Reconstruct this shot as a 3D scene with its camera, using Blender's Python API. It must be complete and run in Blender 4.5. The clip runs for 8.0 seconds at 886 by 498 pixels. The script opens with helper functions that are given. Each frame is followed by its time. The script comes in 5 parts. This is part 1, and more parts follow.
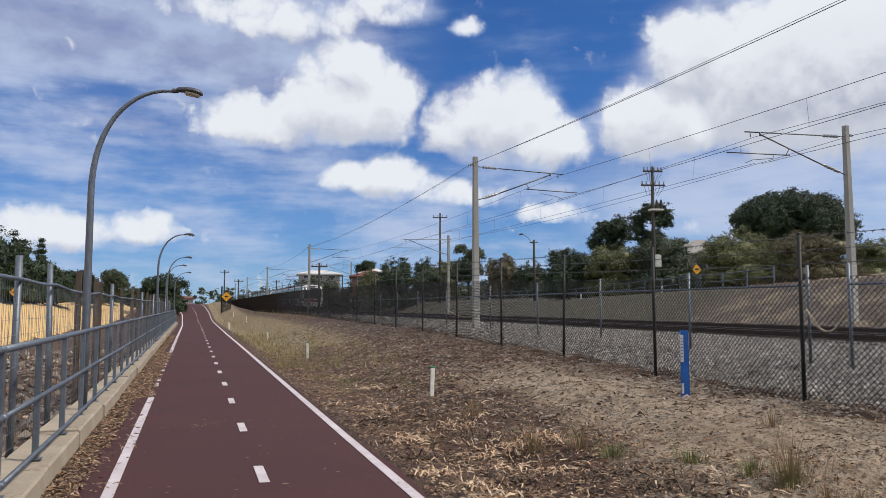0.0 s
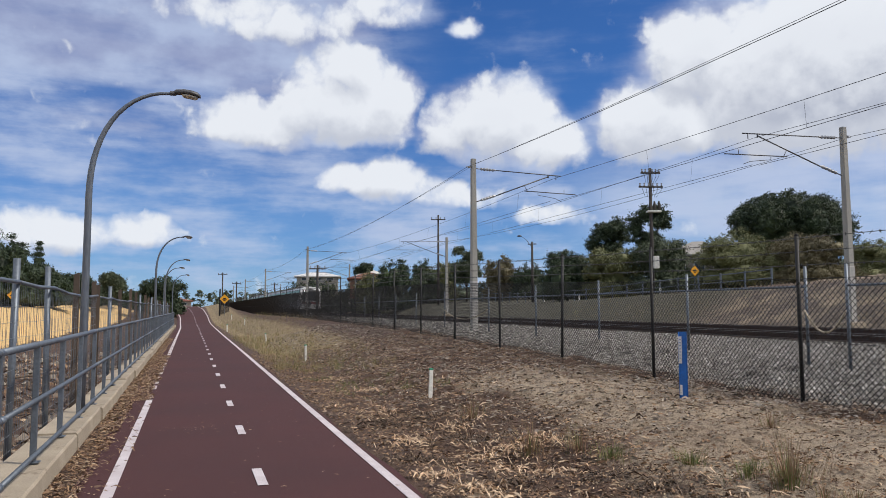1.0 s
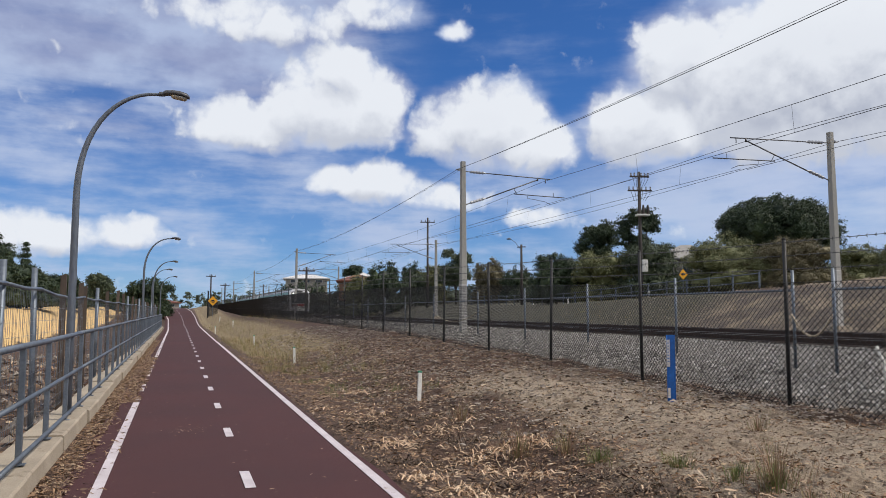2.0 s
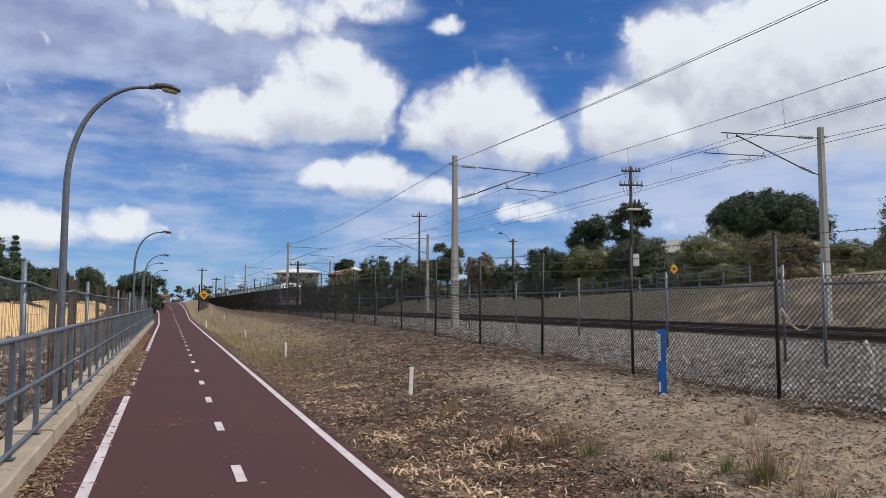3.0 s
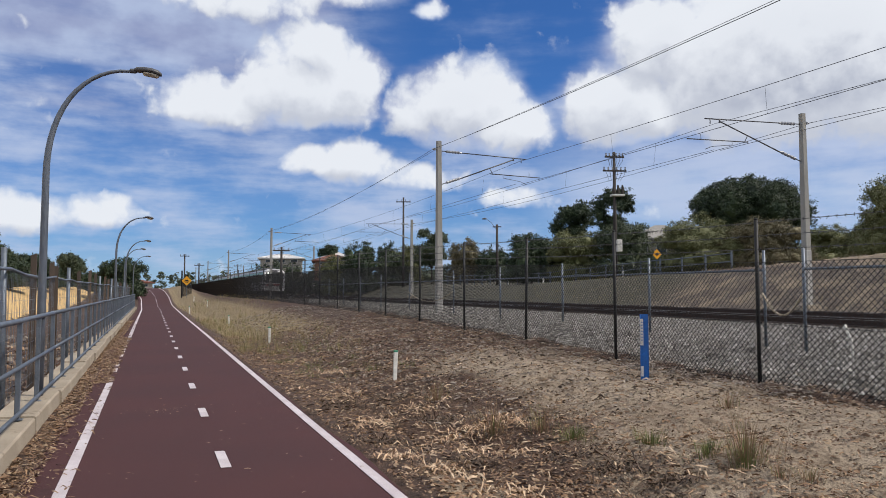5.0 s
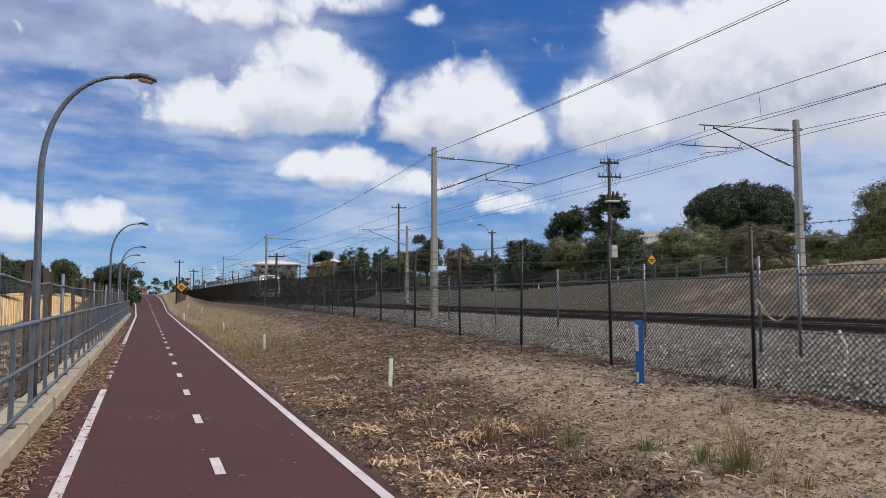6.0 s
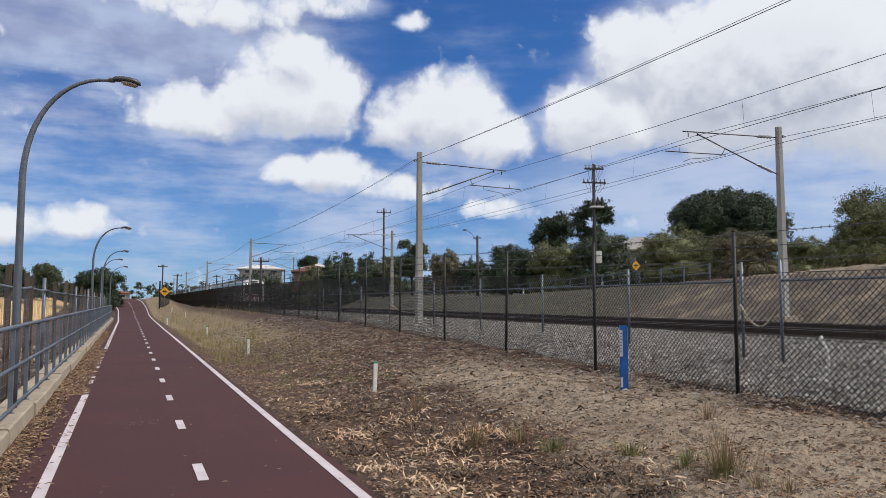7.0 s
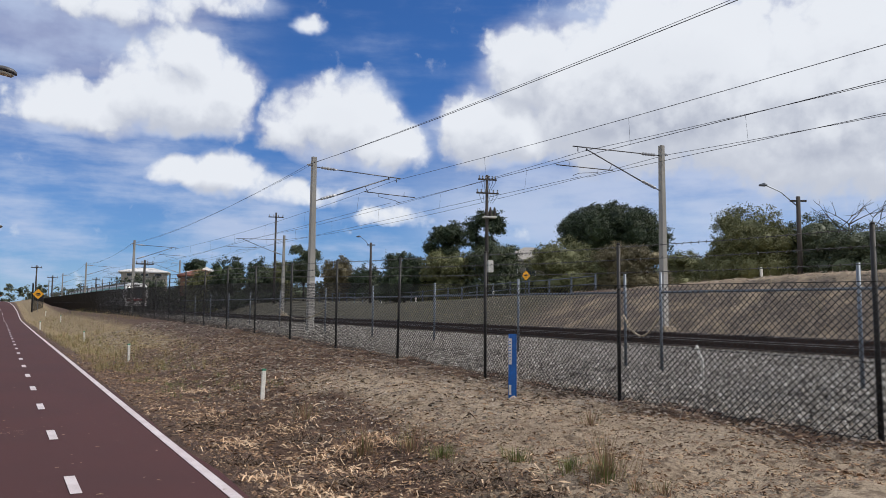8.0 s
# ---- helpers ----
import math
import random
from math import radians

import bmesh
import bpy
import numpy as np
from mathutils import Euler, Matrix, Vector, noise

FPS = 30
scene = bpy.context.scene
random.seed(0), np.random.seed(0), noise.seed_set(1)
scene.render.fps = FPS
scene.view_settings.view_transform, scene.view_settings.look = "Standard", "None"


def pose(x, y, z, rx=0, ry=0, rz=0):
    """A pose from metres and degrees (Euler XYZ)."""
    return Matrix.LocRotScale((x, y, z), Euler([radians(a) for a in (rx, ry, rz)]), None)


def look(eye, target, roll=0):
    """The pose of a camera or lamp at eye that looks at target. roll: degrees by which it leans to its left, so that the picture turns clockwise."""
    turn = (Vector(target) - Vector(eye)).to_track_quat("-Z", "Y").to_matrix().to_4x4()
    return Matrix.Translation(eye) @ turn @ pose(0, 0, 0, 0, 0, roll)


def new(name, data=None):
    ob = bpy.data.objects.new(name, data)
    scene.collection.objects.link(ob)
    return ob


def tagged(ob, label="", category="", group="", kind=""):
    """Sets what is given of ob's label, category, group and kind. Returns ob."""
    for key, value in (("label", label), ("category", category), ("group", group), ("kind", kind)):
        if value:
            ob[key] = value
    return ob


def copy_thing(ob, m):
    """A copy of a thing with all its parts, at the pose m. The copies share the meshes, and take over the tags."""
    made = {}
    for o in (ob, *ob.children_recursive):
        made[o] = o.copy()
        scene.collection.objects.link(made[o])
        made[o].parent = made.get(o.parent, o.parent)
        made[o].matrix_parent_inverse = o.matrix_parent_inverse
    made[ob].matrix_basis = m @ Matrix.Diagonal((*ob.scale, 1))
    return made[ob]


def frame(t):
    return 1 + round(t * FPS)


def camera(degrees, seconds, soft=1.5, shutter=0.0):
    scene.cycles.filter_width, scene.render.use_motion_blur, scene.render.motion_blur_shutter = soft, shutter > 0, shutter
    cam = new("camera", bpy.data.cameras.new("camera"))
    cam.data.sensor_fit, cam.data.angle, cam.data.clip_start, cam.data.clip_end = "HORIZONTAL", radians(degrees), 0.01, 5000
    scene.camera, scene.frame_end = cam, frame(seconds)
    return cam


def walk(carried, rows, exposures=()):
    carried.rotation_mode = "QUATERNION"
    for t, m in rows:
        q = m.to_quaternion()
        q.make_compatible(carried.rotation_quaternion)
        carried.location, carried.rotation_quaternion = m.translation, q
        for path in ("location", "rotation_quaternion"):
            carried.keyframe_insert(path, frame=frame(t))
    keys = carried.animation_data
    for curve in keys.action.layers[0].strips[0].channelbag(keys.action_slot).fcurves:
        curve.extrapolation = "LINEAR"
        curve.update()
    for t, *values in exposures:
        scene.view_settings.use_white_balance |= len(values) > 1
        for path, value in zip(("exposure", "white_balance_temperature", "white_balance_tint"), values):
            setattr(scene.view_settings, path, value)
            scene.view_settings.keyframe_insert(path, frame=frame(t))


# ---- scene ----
EYE = 1.6        # eye height over the path
RISE = 0.0174    # the whole line climbs gently ahead

cam = camera(57.5, 8.0, soft=0.75)
PATH = [
    (0.0, -17.22, 5.09, 0.0), (0.5, -17.16, 5.14, -0.04), (1.0, -17.35, 5.23, -0.13), (1.5, -17.72, 5.42, -0.08),
    (3.0, -18.7, 5.0, 0.07), (3.5, -18.82, 4.3, -0.04), (4.0, -19.12, 3.69, -0.08), (4.5, -19.56, 3.8, -0.06),
    (6.0, -20.17, 4.4, -0.1), (6.5, -20.55, 4.61, -0.1), (7.0, -21.23, 4.76, -0.02), (7.5, -23.02, 5.03, 0.2), (7.8, -25.9, 5.24, 0.3),
    (8.0, -28.8, 5.32, 0.55)]
walk(cam, [(t, pose(0, 0, EYE, 0, 0, yaw) @ pose(0, 0, 0, 90 + pitch, 0, 0) @ pose(0, 0, 0, 0, 0, roll)) for t, yaw, pitch, roll in PATH])

# ---- world and sun ----
world = bpy.data.worlds.new("sky")
scene.world = world
world.use_nodes = True
wt = world.node_tree
wt.nodes.clear()


def node(tree, kind, *links, **sets):
    """A node with its inputs joined or set in order; sets are its own attributes."""
    n = tree.nodes.new(kind)
    for key, value in sets.items():
        setattr(n, key, value)
    for k, value in enumerate(links):
        if value is None:
            continue
        if isinstance(value, bpy.types.NodeSocket):
            tree.links.new(value, n.inputs[k])
        else:
            n.inputs[k].default_value = value
    return n


def calc(tree, op, *links, clamp=False):
    return node(tree, "ShaderNodeMath", *links, operation=op, use_clamp=clamp).outputs[0]


def ramp(tree, value, lo, hi, a=0.0, b=1.0):
    return node(tree, "ShaderNodeMapRange", value, lo, hi, a, b, interpolation_type="SMOOTHSTEP").outputs[0]


def mixed(tree, fac, a, b, blend="MIX"):
    n = tree.nodes.new("ShaderNodeMix")
    n.data_type, n.blend_type = "RGBA", blend
    for k, value in ((0, fac), (6, a), (7, b)):
        if isinstance(value, bpy.types.NodeSocket):
            tree.links.new(value, n.inputs[k])
        elif k == 0:
            n.inputs[k].default_value = value
        else:
            n.inputs[k].default_value = (*value, 1.0)
    return n.outputs[2]


# heaps of cloud: azimuth and elevation in degrees, half width, height over and under the middle, weight
HEAPS = [(9.6, 14.6, 5.4, 4.6, 2.6, 1.0), (4.6, 13.4, 5.6, 2.6, 1.7, 0.85), (13.0, 15.2, 3.4, 3.4, 3.2, 0.95), (10.6, 17.6, 3.0, 2.8, 2.4, 0.9),
         (21.0, 14.0, 4.8, 3.4, 3.4, 1.0), (24.4, 12.4, 4.2, 2.4, 2.0, 0.85), (18.0, 13.4, 3.0, 2.6, 2.2, 0.8),
         (44.0, 15.5, 12.5, 8.0, 5.5, 1.25), (32.6, 13.6, 5.0, 3.6, 3.0, 1.0), (35.5, 17.2, 4.6, 4.6, 3.4, 1.05), (56.0, 13.5, 14.0, 10.0, 6.0, 1.15),
         (13.4, 9.8, 3.4, 2.0, 1.8, 0.85), (10.0, 10.2, 2.4, 1.3, 1.2, 0.7), (17.4, 9.2, 4.6, 1.4, 1.4, 0.62), (-3.4, 6.0, 3.4, 1.8, 1.5, 0.75), (-9.0, 5.6, 5.0, 1.8, 1.6, 0.75),
         (18.9, 20.6, 1.3, 0.8, 0.7, 0.78), (25.0, 7.6, 3.4, 1.0, 1.0, 0.55), (5.0, 20.5, 9.0, 2.4, 1.6, 0.62), (13.5, 21.5, 4.0, 1.8, 1.4, 0.62), (-20.0, 14.0, 7.0, 4.0, 3.0, 0.9), (72.0, 20.0, 12.0, 7.0, 6.0, 0.9),
         (10.0, 31.0, 12.0, 4.0, 3.0, 0.8), (48.0, 31.0, 14.0, 6.0, 4.0, 0.9)]

cover = bpy.data.node_groups.new("cloud_cover", "ShaderNodeTree")
cover.interface.new_socket("Place", in_out="INPUT", socket_type="NodeSocketVector")
cover.interface.new_socket("Cover", in_out="OUTPUT", socket_type="NodeSocketFloat")
cover.interface.new_socket("Body", in_out="OUTPUT", socket_type="NodeSocketFloat")
gi = cover.nodes.new("NodeGroupInput")
go = cover.nodes.new("NodeGroupOutput")
warp = node(cover, "ShaderNodeTexNoise", gi.outputs[0], None, 0.22, 4.0, 0.55)
shift = node(cover, "ShaderNodeVectorMath", warp.outputs[1], (0.5, 0.5, 0.5), operation="SUBTRACT")
bent = node(cover, "ShaderNodeVectorMath", shift.outputs[0], (3.4, 2.2, 0), gi.outputs[0], operation="MULTIPLY_ADD").outputs[0]
total = 0.0
for az, el, ra, high, low, w in HEAPS:
    d = node(cover, "ShaderNodeVectorMath", bent, (az, el, 0), operation="SUBTRACT").outputs[0]
    over = node(cover, "ShaderNodeVectorMath", node(cover, "ShaderNodeVectorMath", d, (1 / ra, 1 / high, 0), operation="MULTIPLY").outputs[0], (-99, 0, 0), operation="MAXIMUM").outputs[0]
    under = node(cover, "ShaderNodeVectorMath", node(cover, "ShaderNodeVectorMath", d, (0, -1 / low, 0), operation="MULTIPLY").outputs[0], (0, 0, 0), operation="MAXIMUM").outputs[0]
    d = node(cover, "ShaderNodeVectorMath", node(cover, "ShaderNodeVectorMath", over, under, operation="ADD").outputs[0], operation="LENGTH")
    total = calc(cover, "SMOOTH_MAX", total, ramp(cover, d.outputs[1], 1.4, 0.15, 0.0, w), 0.12)
wide = node(cover, "ShaderNodeTexNoise", node(cover, "ShaderNodeVectorMath", bent, (0.55, 1.5, 1), operation="MULTIPLY").outputs[0], None, 0.085, 3.0, 0.5)
away = node(cover, "ShaderNodeSeparateXYZ", gi.outputs[0])
off = calc(cover, "MAXIMUM", calc(cover, "MAXIMUM", ramp(cover, away.outputs[0], 74, 90), ramp(cover, away.outputs[0], -20, -36)), ramp(cover, away.outputs[1], 30, 42))
total = calc(cover, "MAXIMUM", total, calc(cover, "MULTIPLY", off, ramp(cover, wide.outputs[0], 0.35, 0.62)))
stir = node(cover, "ShaderNodeTexNoise", gi.outputs[0], None, 0.9, 3.0, 0.6)
curl = node(cover, "ShaderNodeVectorMath", node(cover, "ShaderNodeVectorMath", stir.outputs[1], (0.5, 0.5, 0.5), operation="SUBTRACT").outputs[0], (1.0, 1.0, 0), bent, operation="MULTIPLY_ADD").outputs[0]
puff = total
for scale, weight in ((0.42, 0.50), (1.0, 0.26), (2.4, 0.09)):
    cell = node(cover, "ShaderNodeTexVoronoi", curl, None, scale, feature="SMOOTH_F1")
    cell.inputs["Smoothness"].default_value = 0.35
    puff = calc(cover, "MULTIPLY_ADD", calc(cover, "SUBTRACT", 0.42, cell.outputs["Distance"]), weight, puff)
fine = node(cover, "ShaderNodeTexNoise", gi.outputs[0], None, 1.1, 7.0, 0.62)
puff = calc(cover, "MULTIPLY_ADD", calc(cover, "SUBTRACT", fine.outputs[0], 0.5), 0.34, puff)
cover.links.new(puff, go.inputs[0])
cover.links.new(total, go.inputs[1])


def heap(place):
    n = wt.nodes.new("ShaderNodeGroup")
    n.node_tree = cover
    wt.links.new(place, n.inputs[0])
    return n.outputs


way = node(wt, "ShaderNodeSeparateXYZ", node(wt, "ShaderNodeTexCoord").outputs["Generated"])
azim = calc(wt, "DEGREES", calc(wt, "ARCTAN2", way.outputs[0], way.outputs[1]))
elev = calc(wt, "DEGREES", calc(wt, "ARCSINE", way.outputs[2]))
place = node(wt, "ShaderNodeCombineXYZ", azim, elev, 0.0).outputs[0]
above = node(wt, "ShaderNodeCombineXYZ", calc(wt, "ADD", azim, 0.5), calc(wt, "ADD", elev, 1.5), 0.0).outputs[0]
(here, mass), (higher, mass_higher) = heap(place), heap(above)
# lit tops and shaded undersides; the thick middle of a large heap is greyer, and undersides end softly
lit = ramp(wt, calc(wt, "MULTIPLY_ADD", calc(wt, "SUBTRACT", mass, mass_higher), 0.9, calc(wt, "MULTIPLY", calc(wt, "SUBTRACT", here, higher), 0.42)), -0.42, 0.26)
solid = ramp(wt, calc(wt, "MULTIPLY_ADD", lit, 0.10, here), 0.22, 0.66)
body = ramp(wt, mass, 0.8, 1.25, 0.0, 0.45)
lit = calc(wt, "SUBTRACT", calc(wt, "MULTIPLY_ADD", lit, 0.74, 0.28), calc(wt, "MULTIPLY", body, calc(wt, "SUBTRACT", 1.3, lit)), clamp=True)
cloud_tint = mixed(wt, lit, (0.49, 0.53, 0.635), (0.89, 0.925, 0.985))
# thin layered cloud: long flat streaks low down and left of the path, a grey sheet high on the left, and soft skirts round the heaps
streak = node(wt, "ShaderNodeTexNoise", node(wt, "ShaderNodeVectorMath", place, (0.10, 0.52, 1), operation="MULTIPLY").outputs[0], None, 1.0, 7.0, 0.58)
patch = node(wt, "ShaderNodeTexNoise", node(wt, "ShaderNodeVectorMath", place, (0.14, 0.24, 1), operation="MULTIPLY").outputs[0], None, 1.0, 5.0, 0.55)
where = calc(wt, "MAXIMUM", ramp(wt, azim, 19, 7), ramp(wt, elev, 14, 9))
drift = calc(wt, "MULTIPLY_ADD", calc(wt, "SUBTRACT", streak.outputs[0], 0.5), 0.9, calc(wt, "MULTIPLY", calc(wt, "SUBTRACT", patch.outputs[0], 0.5), 0.8))
thin = calc(wt, "MULTIPLY", ramp(wt, drift, -0.18, 0.24, 0.12, 0.86), where)
sheet = calc(wt, "MULTIPLY_ADD", drift, 0.9, calc(wt, "MULTIPLY", ramp(wt, azim, 18, 10), ramp(wt, elev, 13.5, 16.5)))
thin = calc(wt, "MAXIMUM", thin, ramp(wt, sheet, 0.35, 1.05, 0.0, 0.86))
skirt = ramp(wt, calc(wt, "MULTIPLY_ADD", drift, 0.5, mass), 0.06, 0.55, 0.0, 0.88)
right_low = calc(wt, "MULTIPLY", ramp(wt, azim, 22, 32), calc(wt, "MULTIPLY", ramp(wt, elev, 13, 10), calc(wt, "MULTIPLY", ramp(wt, elev, 3.5, 7.0, 0.35, 1.0), ramp(wt, drift, -0.25, 0.12, 0.45, 0.92))))
thin = calc(wt, "MAXIMUM", calc(wt, "MAXIMUM", thin, skirt), right_low)
veil_tint = mixed(wt, ramp(wt, elev, 15, 7), (0.37, 0.42, 0.63), (0.54, 0.65, 0.86))
veil_tint = mixed(wt, ramp(wt, patch.outputs[0], 0.35, 0.65), veil_tint, (0.54, 0.63, 0.84))
haze = ramp(wt, elev, 8.0, 0.0, 0.0, 0.45)
sky = node(wt, "ShaderNodeTexSky", sky_type="NISHITA", sun_disc=False, sun_elevation=radians(52), sun_rotation=radians(120), altitude=50.0, air_density=1.0, dust_density=0.1, ozone_density=3.0)
blue = node(wt, "ShaderNodeBackground", mixed(wt, 1.0, sky.outputs[0], (0.42, 0.80, 1.36), "MULTIPLY"), 0.072)
veil = node(wt, "ShaderNodeBackground", veil_tint, 0.92)
white = node(wt, "ShaderNodeBackground", cloud_tint, 0.92)
layered = node(wt, "ShaderNodeMixShader", calc(wt, "MAXIMUM", thin, haze), blue.outputs[0], veil.outputs[0])
both = node(wt, "ShaderNodeMixShader", calc(wt, "MULTIPLY", solid, 0.97), layered.outputs[0], white.outputs[0])
node(wt, "ShaderNodeOutputWorld", both.outputs[0])

sun = new("sun", bpy.data.lights.new("sun", "SUN"))
sun.data.energy, sun.data.angle, sun.data.color = 3.3, radians(5), (1.0, 0.93, 0.84)
sun.matrix_world = look((48, -28, 66), (0, 0, 0))

# ---- materials ----


def surface(name, base, other=None, rough=0.8, metal=0.0, scale=6.0, grain=60.0, bump=0.15, dirt=None, dirt_at=0.55, vary=0.0, stretch=(1, 1, 1), depth=0.01):
    """A painted, worn or natural surface: two colours mixed by broad noise, fine grain in tone and relief, patches of dirt."""
    m = bpy.data.materials.new(name)
    m.use_nodes = True
    t = m.node_tree
    bsdf = t.nodes["Principled BSDF"]
    pos = node(t, "ShaderNodeTexCoord").outputs["Object"]
    pos = node(t, "ShaderNodeVectorMath", pos, stretch, operation="MULTIPLY").outputs[0]
    broad = node(t, "ShaderNodeTexNoise", pos, None, scale, 5.0, 0.6).outputs[0]
    small = node(t, "ShaderNodeTexNoise", pos, None, grain, 4.0, 0.6).outputs[0]
    other = other or tuple(c * 0.78 for c in base)
    colour = mixed(t, ramp(t, broad, 0.3, 0.7), base, other)
    colour = mixed(t, 1.0, colour, node(t, "ShaderNodeCombineColor", *[ramp(t, small, 0.2, 0.8, 0.78, 1.18)] * 3).outputs[0], "MULTIPLY")
    if dirt:
        spots = node(t, "ShaderNodeTexNoise", pos, None, scale * 2.7, 6.0, 0.65).outputs[0]
        colour = mixed(t, ramp(t, spots, dirt_at, dirt_at + 0.12), colour, dirt)
    if vary:
        rnd = node(t, "ShaderNodeObjectInfo").outputs["Random"]
        colour = mixed(t, 1.0, colour, node(t, "ShaderNodeCombineColor", *[ramp(t, rnd, 0, 1, 1 - vary, 1 + vary)] * 3).outputs[0], "MULTIPLY")
    t.links.new(colour, bsdf.inputs["Base Color"])
    t.links.new(ramp(t, small, 0.2, 0.8, max(0.03, rough - 0.1), min(1, rough + 0.1)), bsdf.inputs["Roughness"])
    bsdf.inputs["Metallic"].default_value = metal
    if bump:
        b = node(t, "ShaderNodeBump", bump, depth, None, small)
        b.inputs["Height"].default_value = 0
        t.links.new(small, b.inputs["Height"])
        t.links.new(b.outputs[0], bsdf.inputs["Normal"])
    return m


def pieces(name, *tones, rough=0.85):
    """For heaps of small pieces: each loose piece takes a tone of its own."""
    m = bpy.data.materials.new(name)
    m.use_nodes = True
    t = m.node_tree
    rnd = node(t, "ShaderNodeNewGeometry").outputs["Random Per Island"]
    cr = node(t, "ShaderNodeValToRGB", rnd)
    cr.color_ramp.interpolation = "LINEAR"
    for k, tone in enumerate(tones):
        e = cr.color_ramp.elements[k] if k < 2 else cr.color_ramp.elements.new(1.0)
        e.color = (*tone, 1)
    for k, e in enumerate(cr.color_ramp.elements):
        e.position = k / (len(tones) - 1)
    for k, tone in enumerate(tones):
        cr.color_ramp.elements[k].color = (*tone, 1)
    bsdf = t.nodes["Principled BSDF"]
    t.links.new(cr.outputs[0], bsdf.inputs["Base Color"])
    bsdf.inputs["Roughness"].default_value = rough
    return m


def plain_glow(name, colour, strength):
    m = bpy.data.materials.new(name)
    m.use_nodes = True
    b = m.node_tree.nodes["Principled BSDF"]
    b.inputs["Base Color"].default_value = (*colour, 1)
    b.inputs["Emission Color"].default_value = (*colour, 1)
    b.inputs["Emission Strength"].default_value = strength
    return m


M_ASPHALT = surface("red_asphalt", (0.074, 0.029, 0.028), (0.060, 0.026, 0.026), 0.92, scale=0.35, grain=160, bump=0.4, dirt=(0.05, 0.022, 0.021), dirt_at=0.6, depth=0.004)
M_ASPHALT.node_tree.nodes["Principled BSDF"].inputs["Specular IOR Level"].default_value = 0.25
M_LINE = surface("line_paint", (0.62, 0.56, 0.56), (0.5, 0.43, 0.43), 0.6, scale=2.5, grain=120, bump=0.2, dirt=(0.2, 0.12, 0.11), dirt_at=0.62, depth=0.002)
M_CONCRETE = surface("kerb_concrete", (0.40, 0.335, 0.25), (0.32, 0.265, 0.195), 0.9, scale=1.2, grain=70, bump=0.5, dirt=(0.2, 0.15, 0.1), dirt_at=0.6, depth=0.006)
M_GALV = surface("galvanised_steel", (0.165, 0.19, 0.22), (0.125, 0.145, 0.17), 0.5, 0.55, scale=3.0, grain=40, bump=0.05, vary=0.1)
M_LAMPPOLE = surface("lamp_pole_steel", (0.15, 0.168, 0.195), (0.115, 0.13, 0.15), 0.5, 0.45, scale=2.0, grain=30, bump=0.05, stretch=(1, 1, 0.2))
M_LAMP = surface("lamp_casing", (0.10, 0.10, 0.10), (0.07, 0.07, 0.075), 0.5, 0.2, scale=5, grain=50, bump=0.05)
M_LENS = surface("lamp_bowl", (0.42, 0.38, 0.30), (0.34, 0.30, 0.24), 0.25, scale=6, grain=50, bump=0.0)
M_BLACK = surface("black_coated_steel", (0.007, 0.007, 0.008), (0.012, 0.011, 0.010), 0.6, 0.0, scale=3, grain=60, bump=0.1, vary=0.2)
M_MESH = surface("black_coated_wire", (0.012, 0.012, 0.013), (0.017, 0.016, 0.015), 0.6, 0.0, scale=2, grain=20, bump=0.0)
M_BARB = surface("barbed_wire_steel", (0.12, 0.12, 0.12), (0.08, 0.075, 0.07), 0.5, 0.5, scale=2, grain=20, bump=0.0)
M_MAST = surface("mast_galvanised", (0.34, 0.325, 0.285), (0.26, 0.25, 0.225), 0.6, 0.15, scale=0.9, grain=25, bump=0.1, stretch=(3, 3, 0.5), dirt=(0.13, 0.12, 0.10), dirt_at=0.62)
M_PALE = surface("mast_pale_base", (0.46, 0.44, 0.40), (0.36, 0.345, 0.32), 0.7, 0.05, scale=1.6, grain=25, bump=0.1, dirt=(0.2, 0.18, 0.15), dirt_at=0.6)
M_ARM = surface("cantilever_tube", (0.13, 0.13, 0.135), (0.09, 0.09, 0.095), 0.5, 0.5, scale=2, grain=30, bump=0.0)
M_INSUL = surface("insulator_grey", (0.30, 0.31, 0.33), (0.24, 0.25, 0.27), 0.35, scale=5, grain=30, bump=0.0)
M_WIRE = surface("contact_wire", (0.045, 0.045, 0.05), (0.03, 0.03, 0.033), 0.5, 0.3, scale=2, grain=20, bump=0.0)
M_RAIL = surface("rusty_rail", (0.060, 0.034, 0.024), (0.042, 0.026, 0.02), 0.8, 0.1, scale=2, grain=60, bump=0.2)
M_RAILTOP = surface("worn_rail_head", (0.42, 0.42, 0.42), (0.34, 0.33, 0.32), 0.3, 0.9, scale=2, grain=30, bump=0.0)
M_SLEEPER = surface("stained_concrete_sleeper", (0.12, 0.095, 0.075), (0.085, 0.066, 0.052), 0.9, scale=2, grain=40, bump=0.3, vary=0.15)
M_STONE = pieces("ballast_stone", (0.12, 0.105, 0.088), (0.29, 0.268, 0.236), (0.13, 0.115, 0.096), (0.48, 0.456, 0.413), (0.045, 0.038, 0.03), (0.30, 0.278, 0.243))
M_LITTER = pieces("dry_leaf", (0.14, 0.075, 0.038), (0.36, 0.225, 0.125), (0.07, 0.038, 0.024), (0.22, 0.125, 0.066), (0.50, 0.37, 0.235), (0.14, 0.085, 0.058), (0.28, 0.165, 0.09))
M_STRAW = pieces("bleached_bark_strip", (0.60, 0.41, 0.25), (0.74, 0.57, 0.39), (0.32, 0.19, 0.11), (0.64, 0.47, 0.31), (0.46, 0.28, 0.16))
